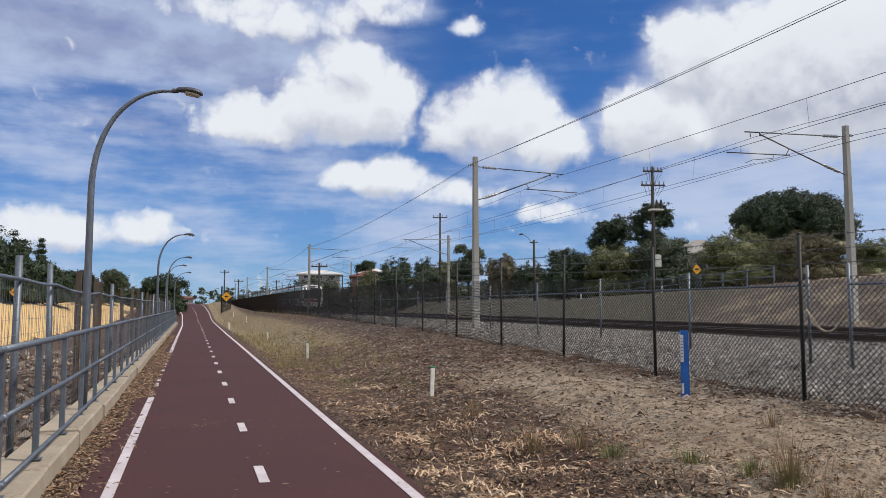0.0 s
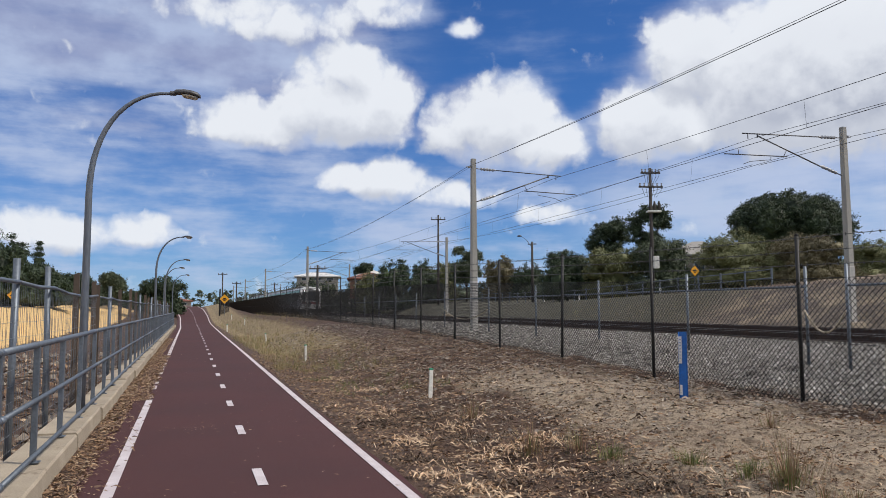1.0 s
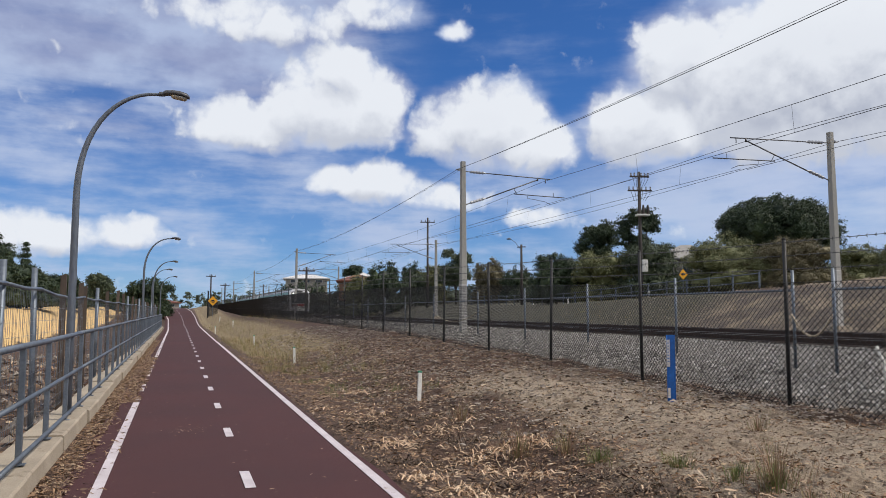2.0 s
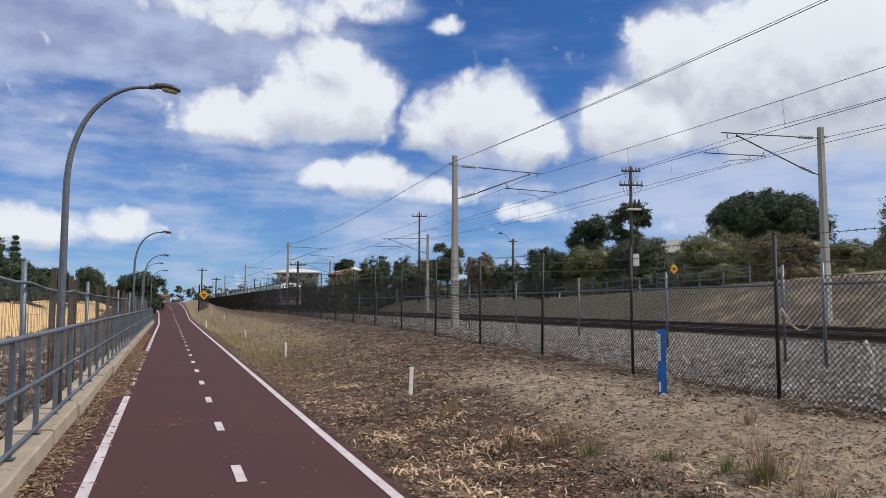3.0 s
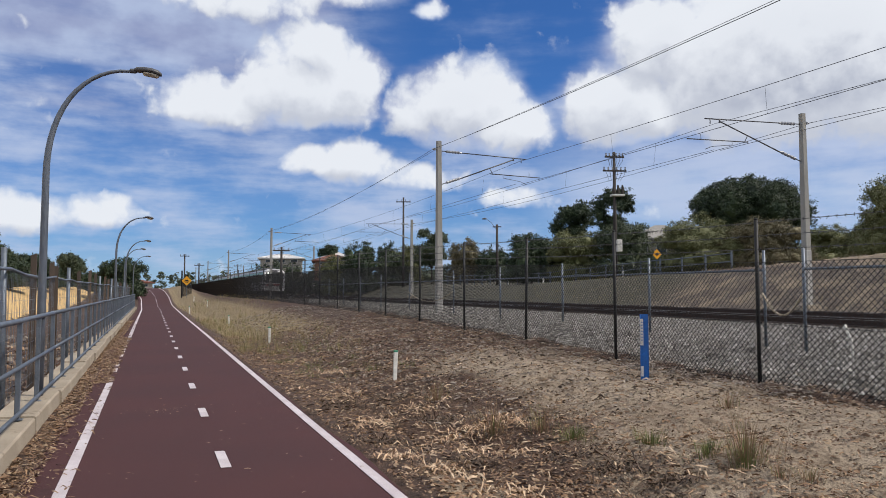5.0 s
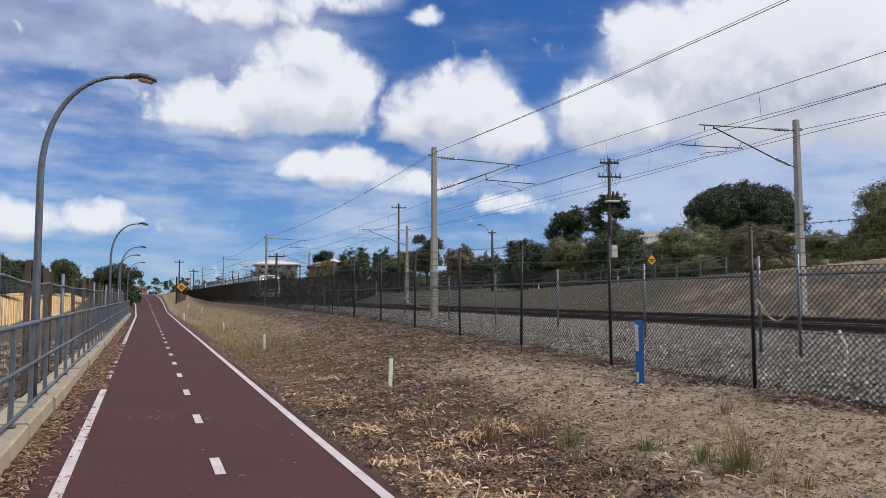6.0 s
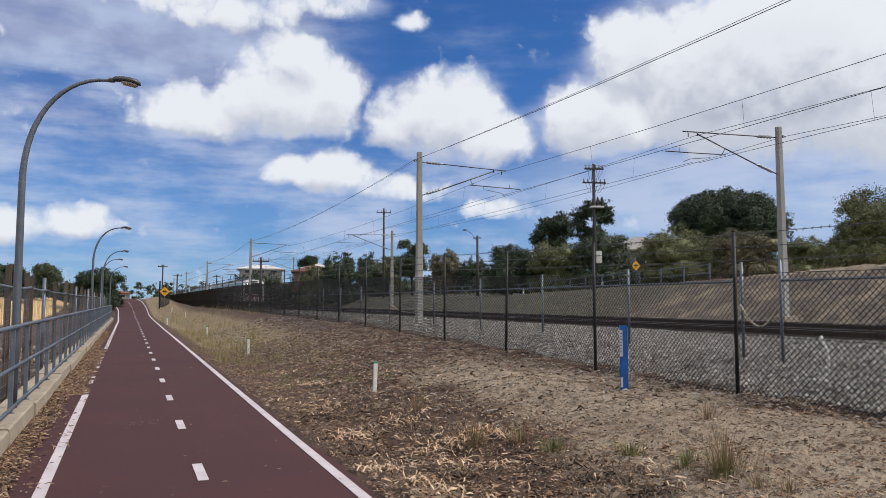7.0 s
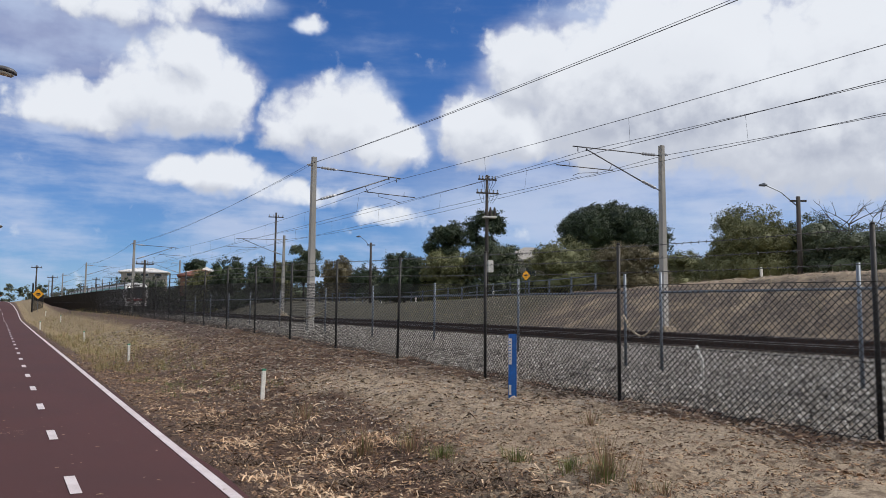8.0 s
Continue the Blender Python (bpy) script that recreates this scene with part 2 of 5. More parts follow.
M_TWIG = pieces("dark_twig", (0.06, 0.038, 0.025), (0.13, 0.085, 0.055), (0.038, 0.026, 0.019), (0.24, 0.17, 0.11))
M_REDGRASS = pieces("reddish_seed_grass", (0.24, 0.13, 0.085), (0.33, 0.22, 0.13), (0.12, 0.15, 0.045), (0.30, 0.17, 0.11), (0.17, 0.17, 0.06))
M_MULCH = pieces("grey_mulch", (0.14, 0.108, 0.085), (0.30, 0.245, 0.195), (0.075, 0.055, 0.042), (0.42, 0.36, 0.29), (0.19, 0.148, 0.115))
M_GRASS = pieces("dry_grass_blade", (0.36, 0.27, 0.13), (0.28, 0.22, 0.10), (0.17, 0.19, 0.06), (0.42, 0.33, 0.18), (0.22, 0.12, 0.06), (0.12, 0.16, 0.05))
M_GREENGRASS = pieces("green_grass_blade", (0.10, 0.14, 0.035), (0.17, 0.19, 0.06), (0.24, 0.22, 0.09), (0.08, 0.12, 0.03), (0.27, 0.17, 0.09))
M_CLOD = pieces("sand_clod", (0.30, 0.235, 0.165), (0.14, 0.095, 0.062), (0.40, 0.33, 0.24), (0.2, 0.15, 0.10), (0.09, 0.06, 0.042))
M_BLUE = surface("blue_plastic", (0.012, 0.14, 0.47), (0.01, 0.11, 0.39), 0.5, scale=4, grain=40, bump=0.05, dirt=(0.05, 0.15, 0.36), dirt_at=0.62)
M_WHITE = surface("weathered_white", (0.72, 0.70, 0.64), (0.58, 0.56, 0.50), 0.7, scale=6, grain=50, bump=0.1, dirt=(0.4, 0.36, 0.28), dirt_at=0.62)
M_GREENCAP = surface("green_marker_cap", (0.05, 0.28, 0.16), None, 0.6, scale=6, grain=40, bump=0.0)
M_PICKET = surface("brown_timber_picket", (0.12, 0.085, 0.06), (0.075, 0.055, 0.042), 0.9, scale=3, grain=60, bump=0.3, stretch=(3, 3, 0.4), vary=0.25)
M_POLE = surface("weathered_timber_pole", (0.062, 0.052, 0.045), (0.04, 0.034, 0.03), 0.9, scale=1.5, grain=30, bump=0.3, stretch=(3, 3, 0.3))
M_BARK = surface("tree_bark", (0.075, 0.06, 0.048), (0.045, 0.036, 0.03), 0.95, scale=2, grain=20, bump=0.5, stretch=(2, 2, 0.5))
M_YELLOW = surface("yellow_sign", (0.75, 0.36, 0.012), (0.68, 0.31, 0.01), 0.5, scale=4, grain=30, bump=0.0)
M_SIGNBLACK = surface("sign_black", (0.01, 0.01, 0.01), None, 0.5, scale=4, grain=30, bump=0.0)
M_WALL = surface("house_render", (0.46, 0.41, 0.34), (0.40, 0.355, 0.29), 0.9, scale=0.5, grain=10, bump=0.1)
M_BRICKWALL = surface("house_brick", (0.27, 0.15, 0.095), (0.21, 0.115, 0.075), 0.9, scale=0.7, grain=14, bump=0.2)
M_ROOFWHITE = surface("pale_metal_roof", (0.66, 0.64, 0.60), (0.58, 0.56, 0.53), 0.55, scale=0.4, grain=6, bump=0.1)
M_ROOFGREY = surface("dull_beige_roof", (0.33, 0.31, 0.28), (0.27, 0.255, 0.23), 0.8, scale=0.5, grain=6, bump=0.1)
M_ROOFTILE = surface("terracotta_roof", (0.22, 0.085, 0.055), (0.165, 0.065, 0.045), 0.85, scale=0.6, grain=8, bump=0.2)
M_GLASS = surface("dark_window_glass", (0.03, 0.045, 0.055), (0.02, 0.03, 0.04), 0.12, scale=0.6, grain=3, bump=0.0)
M_STEELBODY = surface("brushed_stainless", (0.40, 0.43, 0.44), (0.34, 0.37, 0.38), 0.42, 0.55, scale=0.5, grain=14, bump=0.06, stretch=(1, 0.15, 3))
M_TRAINWHITE = surface("train_white_paint", (0.72, 0.71, 0.69), (0.66, 0.65, 0.63), 0.4, scale=1, grain=12, bump=0.0)
M_TRAINRED = surface("train_red_band", (0.42, 0.028, 0.03), (0.36, 0.022, 0.025), 0.4, scale=1, grain=12, bump=0.0)
M_TRAINGREEN = surface("train_green_band", (0.10, 0.27, 0.235), (0.08, 0.22, 0.19), 0.45, scale=1, grain=12, bump=0.0)
M_TRAINDARK = surface("underframe_black", (0.025, 0.024, 0.023), (0.04, 0.036, 0.033), 0.8, scale=1, grain=12, bump=0.1)
M_TRAINROOF = surface("train_roof_grey", (0.19, 0.19, 0.185), (0.13, 0.13, 0.128), 0.7, scale=0.6, grain=10, bump=0.1)
M_HEADLAMP = plain_glow("headlamp", (1.0, 0.97, 0.9), 2.5)
M_TIMBER = surface("sawn_timber_debris", (0.22, 0.155, 0.10), (0.13, 0.095, 0.07), 0.9, scale=3, grain=40, bump=0.3)
M_RUBBLE = pieces("site_rubble", (0.10, 0.07, 0.05), (0.2, 0.15, 0.11), (0.30, 0.26, 0.21), (0.065, 0.045, 0.035), (0.16, 0.085, 0.055))
M_TARP = surface("blue_site_cloth", (0.06, 0.085, 0.12), (0.04, 0.055, 0.08), 0.8, scale=1, grain=10, bump=0.2)
M_ROPE = surface("pale_cable", (0.48, 0.40, 0.28), (0.40, 0.33, 0.23), 0.7, scale=5, grain=40, bump=0.1)


def foliage(name, dark, mid, light):
    return pieces(name, dark, mid, dark, light, mid, rough=0.6)


M_LEAF_DARK = foliage("dark_pine_foliage", (0.014, 0.027, 0.010), (0.032, 0.054, 0.019), (0.058, 0.085, 0.03))
M_LEAF_OLIVE = foliage("olive_foliage", (0.095, 0.102, 0.036), (0.14, 0.147, 0.052), (0.19, 0.19, 0.072))
M_LEAF_GREY = foliage("gum_foliage", (0.032, 0.046, 0.023), (0.07, 0.092, 0.043), (0.12, 0.14, 0.07))
M_LEAF_BROWN = foliage("brownish_foliage", (0.10, 0.084, 0.04), (0.145, 0.12, 0.056), (0.19, 0.158, 0.074))


def ground_material():
    """Earth, sand, litter, gravel and dry grass, laid out by where each lies on the ground."""
    m = bpy.data.materials.new("ground_cover")
    m.use_nodes = True
    t = m.node_tree
    bsdf = t.nodes["Principled BSDF"]
    pos = node(t, "ShaderNodeTexCoord").outputs["Object"]
    big = node(t, "ShaderNodeTexNoise", pos, None, 0.7, 6.0, 0.65).outputs[0]
    mid = node(t, "ShaderNodeTexNoise", pos, None, 5.0, 6.0, 0.65).outputs[0]
    tiny = node(t, "ShaderNodeTexNoise", pos, None, 38.0, 5.0, 0.7).outputs[0]
    stones = node(t, "ShaderNodeTexVoronoi", pos, None, 17.0)
    rub = calc(t, "MULTIPLY_ADD", calc(t, "SUBTRACT", mid, 0.5), 0.9, calc(t, "MULTIPLY", calc(t, "SUBTRACT", tiny, 0.5), 0.5))

    def share(name):
        a = node(t, "ShaderNodeAttribute", attribute_name=name).outputs["Fac"]
        return ramp(t, calc(t, "ADD", a, rub), 0.36, 0.64)

    earth = mixed(t, ramp(t, mid, 0.3, 0.7), (0.125, 0.072, 0.045), (0.050, 0.029, 0.019))
    sand = mixed(t, ramp(t, big, 0.3, 0.7), (0.42, 0.335, 0.238), (0.295, 0.225, 0.153))
    sand = mixed(t, ramp(t, mid, 0.5, 0.64), sand, (0.165, 0.118, 0.078))
    sand = mixed(t, ramp(t, big, 0.58, 0.7), sand, (0.52, 0.425, 0.31))
    sand = mixed(t, ramp(t, tiny, 0.5, 0.66), sand, (0.16, 0.115, 0.078))
    stone = mixed(t, node(t, "ShaderNodeSeparateColor", stones.outputs["Color"]).outputs[0], (0.11, 0.095, 0.08), (0.34, 0.31, 0.275))
    # shade in the gaps between stones, put into the colour
    stone = mixed(t, ramp(t, stones.outputs["Distance"], 0.25, 0.55), stone, (0.06, 0.05, 0.042))
    slope = mixed(t, ramp(t, mid, 0.36, 0.62), (0.19, 0.152, 0.115), (0.075, 0.06, 0.047))
    slope = mixed(t, ramp(t, big, 0.45, 0.68), slope, (0.30, 0.235, 0.16))
    straw = mixed(t, ramp(t, mid, 0.3, 0.7), (0.40, 0.31, 0.165), (0.22, 0.17, 0.085))
    green = mixed(t, ramp(t, mid, 0.3, 0.7), (0.06, 0.057, 0.038), (0.108, 0.096, 0.064))
    yellow = mixed(t, ramp(t, mid, 0.25, 0.75), (0.72, 0.49, 0.22), (0.55, 0.36, 0.15))
    c = earth
    for name, tone in (("sand", sand), ("stone", stone), ("slope", slope), ("straw", straw), ("lawn", green), ("yellow", yellow)):
        c = mixed(t, share(name), c, tone)
    t.links.new(c, bsdf.inputs["Base Color"])
    bsdf.inputs["Roughness"].default_value = 0.95
    h = calc(t, "ADD", calc(t, "MULTIPLY", tiny, 0.5), calc(t, "MULTIPLY", mid, 0.8))
    b = node(t, "ShaderNodeBump", 0.9, 0.07)
    t.links.new(h, b.inputs["Height"])
    t.links.new(b.outputs[0], bsdf.inputs["Normal"])
    return m


# ---- mesh helpers ----


class Geo:
    """Gathers the points and faces of one mesh."""

    def __init__(self):
        self.v, self.f = [], []

    def add(self, verts, faces):
        n = len(self.v)
        self.v += [tuple(p) for p in verts]
        self.f += [tuple(n + k for k in q) for q in faces]
        return self

    def box(self, cx, cy, cz, sx, sy, sz, turn=None, cut=0.0):
        """A box by its centre and size, its edges cut off by a small chamfer."""
        hx, hy, hz = sx / 2, sy / 2, sz / 2
        if cut <= 0:
            vs = [Vector((x * hx, y * hy, z * hz)) for z in (-1, 1) for x, y in ((-1, -1), (1, -1), (1, 1), (-1, 1))]
            fs = [(3, 2, 1, 0), (4, 5, 6, 7), (0, 1, 5, 4), (1, 2, 6, 5), (2, 3, 7, 6), (3, 0, 4, 7)]
        else:
            c = min(cut, hx * 0.49, hy * 0.49, hz * 0.49)
            ring = [(-hx + c, -hy), (hx - c, -hy), (hx, -hy + c), (hx, hy - c), (hx - c, hy), (-hx + c, hy), (-hx, hy - c), (-hx, -hy + c)]
            k1, k2 = (hx - c) / hx, (hy - c) / hy
            vs = []
            for z, s in ((-hz, 1), (-hz + c, 0), (hz - c, 0), (hz, 1)):
                vs += [Vector((x * (k1 if s else 1), y * (k2 if s else 1), z)) for x, y in ring]
            fs = [tuple(range(7, -1, -1)), tuple(range(24, 32))]
            fs += [(r * 8 + k, r * 8 + (k + 1) % 8, r * 8 + 8 + (k + 1) % 8, r * 8 + 8 + k) for r in range(3) for k in range(8)]
        if turn is not None:
            vs = [turn @ p for p in vs]
        return self.add([p + Vector((cx, cy, cz)) for p in vs], fs)

    def tube(self, points, radius, n=8, caps=True):
        """A round tube along points; radius is one number or one for each point."""
        pts = [Vector(p) for p in points]
        rs = radius if isinstance(radius, (list, tuple)) else [radius] * len(pts)
        vs, side = [], None
        for k, p in enumerate(pts):
            d = (pts[min(k + 1, len(pts) - 1)] - pts[max(k - 1, 0)]).normalized()
            if side is None:
                side = d.cross(Vector((0.31, 0.87, 0.38)) if abs(d.z) > 0.9 else Vector((0, 0, 1))).normalized()
            side = (side - d * side.dot(d)).normalized()
            other = d.cross(side)
            vs += [p + (side * math.cos(a) + other * math.sin(a)) * rs[k] for a in [2 * math.pi * j / n for j in range(n)]]
        fs = [(k * n + j, k * n + (j + 1) % n, k * n + n + (j + 1) % n, k * n + n + j) for k in range(len(pts) - 1) for j in range(n)]
        if caps:
            fs += [tuple(range(n - 1, -1, -1)), tuple(range((len(pts) - 1) * n, len(pts) * n))]
        return self.add(vs, fs)

    def sweep(self, outline, ys, close=True):
        """An outline of (x, z) pushed along y through the stations ys = (y, dx, dz)."""
        n = len(outline)
        vs = [(x + dx, y, z + dz) for y, dx, dz in ys for x, z in outline]
        fs = [(k * n + j, k * n + (j + 1) % n, k * n + n + (j + 1) % n, k * n + n + j) for k in range(len(ys) - 1) for j in range(n if close else n - 1)]
        if close:
            fs += [tuple(range(n - 1, -1, -1)), tuple(range((len(ys) - 1) * n, len(ys) * n))]
        return self.add(vs, fs)

    def mesh(self, name, mat, smooth=False):
        me = bpy.data.meshes.new(name)
        me.from_pydata(self.v, [], self.f)
        me.materials.append(mat)
        if smooth:
            me.polygons.foreach_set("use_smooth", [True] * len(me.polygons))
        me.update()
        return me


def part(name, geo, mat, parent=None, label="", smooth=False, at=None):
    me = geo if isinstance(geo, bpy.types.Mesh) else geo.mesh(name, mat, smooth)
    ob = new(name, me)
    ob.parent = parent
    if at is not None:
        ob.location = at
    return tagged(ob, label)


def thing(name, at, label, category, group="", turn=0.0, kind=""):
    ob = new(name)
    ob.empty_display_size = 0.2
    ob.matrix_basis = pose(*at, 0, 0, turn)
    return tagged(ob, label, category, group, kind)


def up(x, y, z=0.0):
    """A place over the climbing line."""
    return (x, y, z + RISE * y)


def loose(name, verts, faces, mat, label, category, kind="stuff"):
    me = bpy.data.meshes.new(name)
    me.from_pydata(verts, [], faces)
    me.materials.append(mat)
    me.update()
    return tagged(new(name, me), label, category, kind=kind)


# ---- ground ----

RNG = np.random.default_rng(7)
FENCE_Y = [-30, 5, 9.75, 13.6, 17.4, 21.2, 25.1, 28.9, 32.7, 44.2, 60, 150, 3000]
FENCE_Z = [0.2, 0.22, 0.26, 0.34, 0.44, 0.54, 0.64, 0.71, 0.77, 0.88, 1.0, 1.0, 1.0]


def fence_x(y):
    return 8.5 - 0.0175 * (min(y, 75) - 9.75)


LIFT_X = np.array([-3000, -300, -60, -20, -13.5, -8.0, -7.2, -2.6, -1.75, -1.6, -1.26, -1.02, -0.9, 2.0, 2.05, 2.3, 3.4, 4.6, 6.3, 8.2, 9.4, 12.4, 13.4, 14.4, 24.0, 25.2, 26.6, 31.0, 34.0, 60, 300, 3000])


def lift(x, y):
    """Heights of the ground over the climbing line, in metres, for arrays of places."""
    one = np.ones_like(x)
    fz = np.interp(y, FENCE_Y, FENCE_Z)
    crest = np.interp(y, [-30, 4, 10, 16, 22, 40, 60], [0.22, 0.22, 0.30, 0.36, 0.40, 0.7, 0.9])
    top = np.interp(y, [-60, 10, 25, 40, 70, 120, 400], [3.95, 3.9, 3.65, 3.05, 2.3, 2.5, 3.0])
    far = np.interp(y, [-60, 30, 60, 120, 400], [4.7, 4.5, 3.8, 4.4, 8.0])
    zs = np.array([v * one for v in (6.0, 4.0, 2.2, 1.75, 1.5, -0.35, -0.45, -0.45, -0.25, -0.12, -0.02, -0.012, -0.06, -0.06, -0.03, -0.02, -0.08, crest * 0.35, crest, fz, fz * 0.9 + 0.08,
                                     0.58, 0.66, 0.80, 0.80, 0.62, 0.72, top - 0.15, top, far, far + 2, 40.0)])
    i = np.clip(np.searchsorted(LIFT_X, x) - 1, 0, len(LIFT_X) - 2)
    n = np.arange(len(x))
    u = (x - LIFT_X[i]) / (LIFT_X[i + 1] - LIFT_X[i])
    return zs[i, n] * (1 - u) + zs[i + 1, n] * u


def hill(y):
    """The path's steeper climb at its far end."""
    u = min(1.0, max(0.0, (y - 85) / 70))
    return 2.0 * u * u * (3 - 2 * u)


def rough_bit(x, y):
    """Small unevenness away from the paved strip."""
    if -1.9 < x < 2.0:
        return 0.0
    d = min(1.0, (x - 2.1) / 0.8) if x > 0 else min(1.0, (-1.9 - x) / 0.8)
    a = noise.noise(Vector((x * 0.9, y * 0.9, 3))) * 0.10 + noise.noise(Vector((x * 2.7, y * 2.7, 9))) * 0.06 + noise.noise(Vector((x * 6, y * 6, 5))) * 0.04
    if 12 < x < 25:
        a *= 0.25
    if x < -7:
        a *= 3.0
    if 3 < x < 9 and 8 < y < 20:
        a += 0.17 * math.exp(-((x - 5.7) / 1.1) ** 2 - ((y - 13.6) / 1.7) ** 2)
    return a * d


def ground_heights(xs, ys):
    xs, ys = np.array(xs, float), np.array(ys, float)
    return lift(xs, ys) + np.array([rough_bit(x, y) for x, y in zip(xs.tolist(), ys.tolist())]) + RISE * ys + np.array([hill(v) for v in ys.tolist()]) * np.clip((8 - xs) / 3, 0, 1)


def ground_z(x, y):
    return float(ground_heights([x], [y])[0])


def stations(marks):
    out = []
    for (a, b, step) in marks:
        n = max(1, round((b - a) / step))
        out += list(np.linspace(a, b, n, endpoint=False))
    return out + [marks[-1][1]]


def build_ground():
    xs = stations([(-2500, -300, 550), (-300, -60, 60), (-60, -20, 5), (-20, -7, 0.7), (-7, -2.6, 0.55), (-2.6, -1.0, 0.1), (-1.0, 2.0, 0.5), (2.0, 9.6, 0.1), (9.6, 15, 0.3), (15, 24, 1.5), (24, 36, 0.5), (36, 60, 3), (60, 300, 30), (300, 2500, 550)])
    ys = stations([(-120, -10, 22), (-10, 3, 2.6), (3, 20, 0.1), (20, 36, 0.22), (36, 60, 0.6), (60, 120, 2), (120, 400, 20), (400, 3000, 400)])
    nx = len(xs)
    gx, gy = np.tile(xs, len(ys)), np.repeat(ys, nx)
    verts = np.stack([gx, gy, ground_heights(gx, gy)], 1).tolist()
    faces = [(j * nx + i, j * nx + i + 1, (j + 1) * nx + i + 1, (j + 1) * nx + i) for j in range(len(ys) - 1) for i in range(nx - 1)]
    me = bpy.data.meshes.new("ground")
    me.from_pydata(verts, [], faces)
    me.materials.append(ground_material())
    me.polygons.foreach_set("use_smooth", [True] * len(faces))

    def lay(name, fn):
        a = me.attributes.new(name, "FLOAT", "POINT")
        a.data.foreach_set("value", [fn(x, y) for x, y, _ in verts])

    def step(v, lo, hi):
        return float(np.clip((v - lo) / (hi - lo), 0, 1))

    def sand(x, y):
        if 30.2 < x < 37 and y < 45:
            return 0.85 * step(x, 30.2, 31.0) * step(y, 45, 30)
        if not 2.2 < x < 9.2:
            return 0.0
        n = noise.noise(Vector((x * 0.35, y * 0.3, 1))) * 0.35
        v = step(x, 2.5 + 0.26 * max(0, y - 5.5), 4.2 + 0.26 * max(0, y - 5.5)) * step(x, 8.6, 7.6) * step(y, 20, 12)
        mound = max(0, 1 - math.hypot((x - 5.6) / 1.5, (y - 13.6) / 2.2))
        edge = step(x, 2.15, 2.4) * step(x, 3.3, 2.6) * step(y, 8.5, 6.5)
        return max(v * 0.8, mound * 1.1, edge * 0.8) + n * (v + mound)

    lay("sand", sand)
    lay("stone", lambda x, y: step(x, 8.6, 9.1) * step(x, 25.3, 24.8))
    lay("slope", lambda x, y: step(x, 25.0, 25.8) * step(x, 31.4, 30.2) if y < 40 else step(x, 25.0, 25.8) * step(x, 33.5, 31.5))
    lay("straw", lambda x, y: max(step(x, 34, 37) * step(x, 60, 40) * step(y, 45, 30) * 0.8, step(x, 2.15, 2.6) * step(x, 7.8, 5.5) * step(y, 22, 30) * 0.52))
    lay("lawn", lambda x, y: max(step(x, 31, 33) * step(y, 26, 40), step(x, 25.6, 27.0) * step(y, 33, 44) * 0.8, step(x, -25, -40), step(y, 150, 220) * step(x, 25, 28)))
    lay("yellow", lambda x, y: step(x, -7.7, -8.6) * step(x, -24, -20))
    me.update()
    tagged(new("ground", me), "dry sandy verge, railway cutting and building site", "ground", kind="structure")


def path_left(y):
    return float(np.interp(y, [-20, 16, 45, 70, 107, 130, 150, 260], [-0.635, -0.64, -0.69, -0.72, -1.15, -2.1, -3.4, -9.5]))


def path_right(y):
    return float(np.interp(y, [-20, 10, 35, 50, 78, 112, 130, 150, 260], [1.845, 1.855, 1.92, 1.94, 2.05, 2.2, 1.95, 1.2, -4.0]))


def build_path():
    ys = stations([(-14, 60, 2), (60, 236, 4)])
    g = Geo()
    vs, fs = [], []
    for y in ys:
        a, b, z = path_left(y) - 0.32, path_right(y) + 0.1, RISE * y + hill(y)
        wob = 0.03 * math.sin(y * 1.7) + 0.02 * math.sin(y * 4.1)
        vs += [(a, y, z - 0.10), (a, y, z), (a * 0.4 + b * 0.6, y, z + 0.012), (b + wob, y, z), (b + wob + 0.05, y, z - 0.10)]
    for k in range(len(ys) - 1):
        fs += [(k * 5 + j, k * 5 + j + 1, k * 5 + j + 6, k * 5 + j + 5) for j in range(4)]
    g.add(vs, [f[::-1] for f in fs])
    path = tagged(part("path", g, M_ASPHALT), "dark red asphalt shared path with worn surface", "path", kind="structure")

    def top(x):
        return 0.012 * (1 - abs(x - 0.6) / 1.6) + 0.005

    def line(name, edge, y0, y1, wide, label):
        q = Geo()
        st = stations([(y0, y1, min(2.0, y1 - y0))])
        q.sweep([(-wide / 2, 0), (-wide / 2, 0.004), (wide / 2, 0.004), (wide / 2, 0)], [(y, edge(y), (top(edge(y)) if y < 85 else 0.01) - 0.003 + RISE * y + hill(y)) for y in st])
        q.f = [f[::-1] for f in q.f]
        part(name, q, M_LINE, path, label)

    line("edge_line", path_left, -12.0, 15.2, 0.10, "worn white edge line")
    y = 15.5
    while y < 29:
        piece = RNG.uniform(0.25, 0.9)
        line("edge_line", path_left, y, y + piece, 0.07, "worn white edge line")
        y += piece + RNG.uniform(0.3, 1.1)
    line("edge_line", path_left, 29.5, 230, 0.11, "white edge line")
    line("edge_line", path_right, -12.0, 230, 0.10, "white edge line")
    g = Geo()
    g.box(0, 0, 0, 0.095, 0.78, 0.004, cut=0.001)
    dash = g.mesh("centre_dash", M_LINE)
    for k in range(-6, 46):
        y = 7.98 + 3.11 * k
        x = 0.67 + (path_left(y) + path_right(y) - 1.22) * 0.5
        ob = part("centre_dash", dash, None, path, at=(x, y, top(x) + 0.001 + RISE * y + hill(y)))
        ob.rotation_euler = (math.atan(RISE + (hill(y + 0.4) - hill(y - 0.4)) / 0.8), 0, 0)


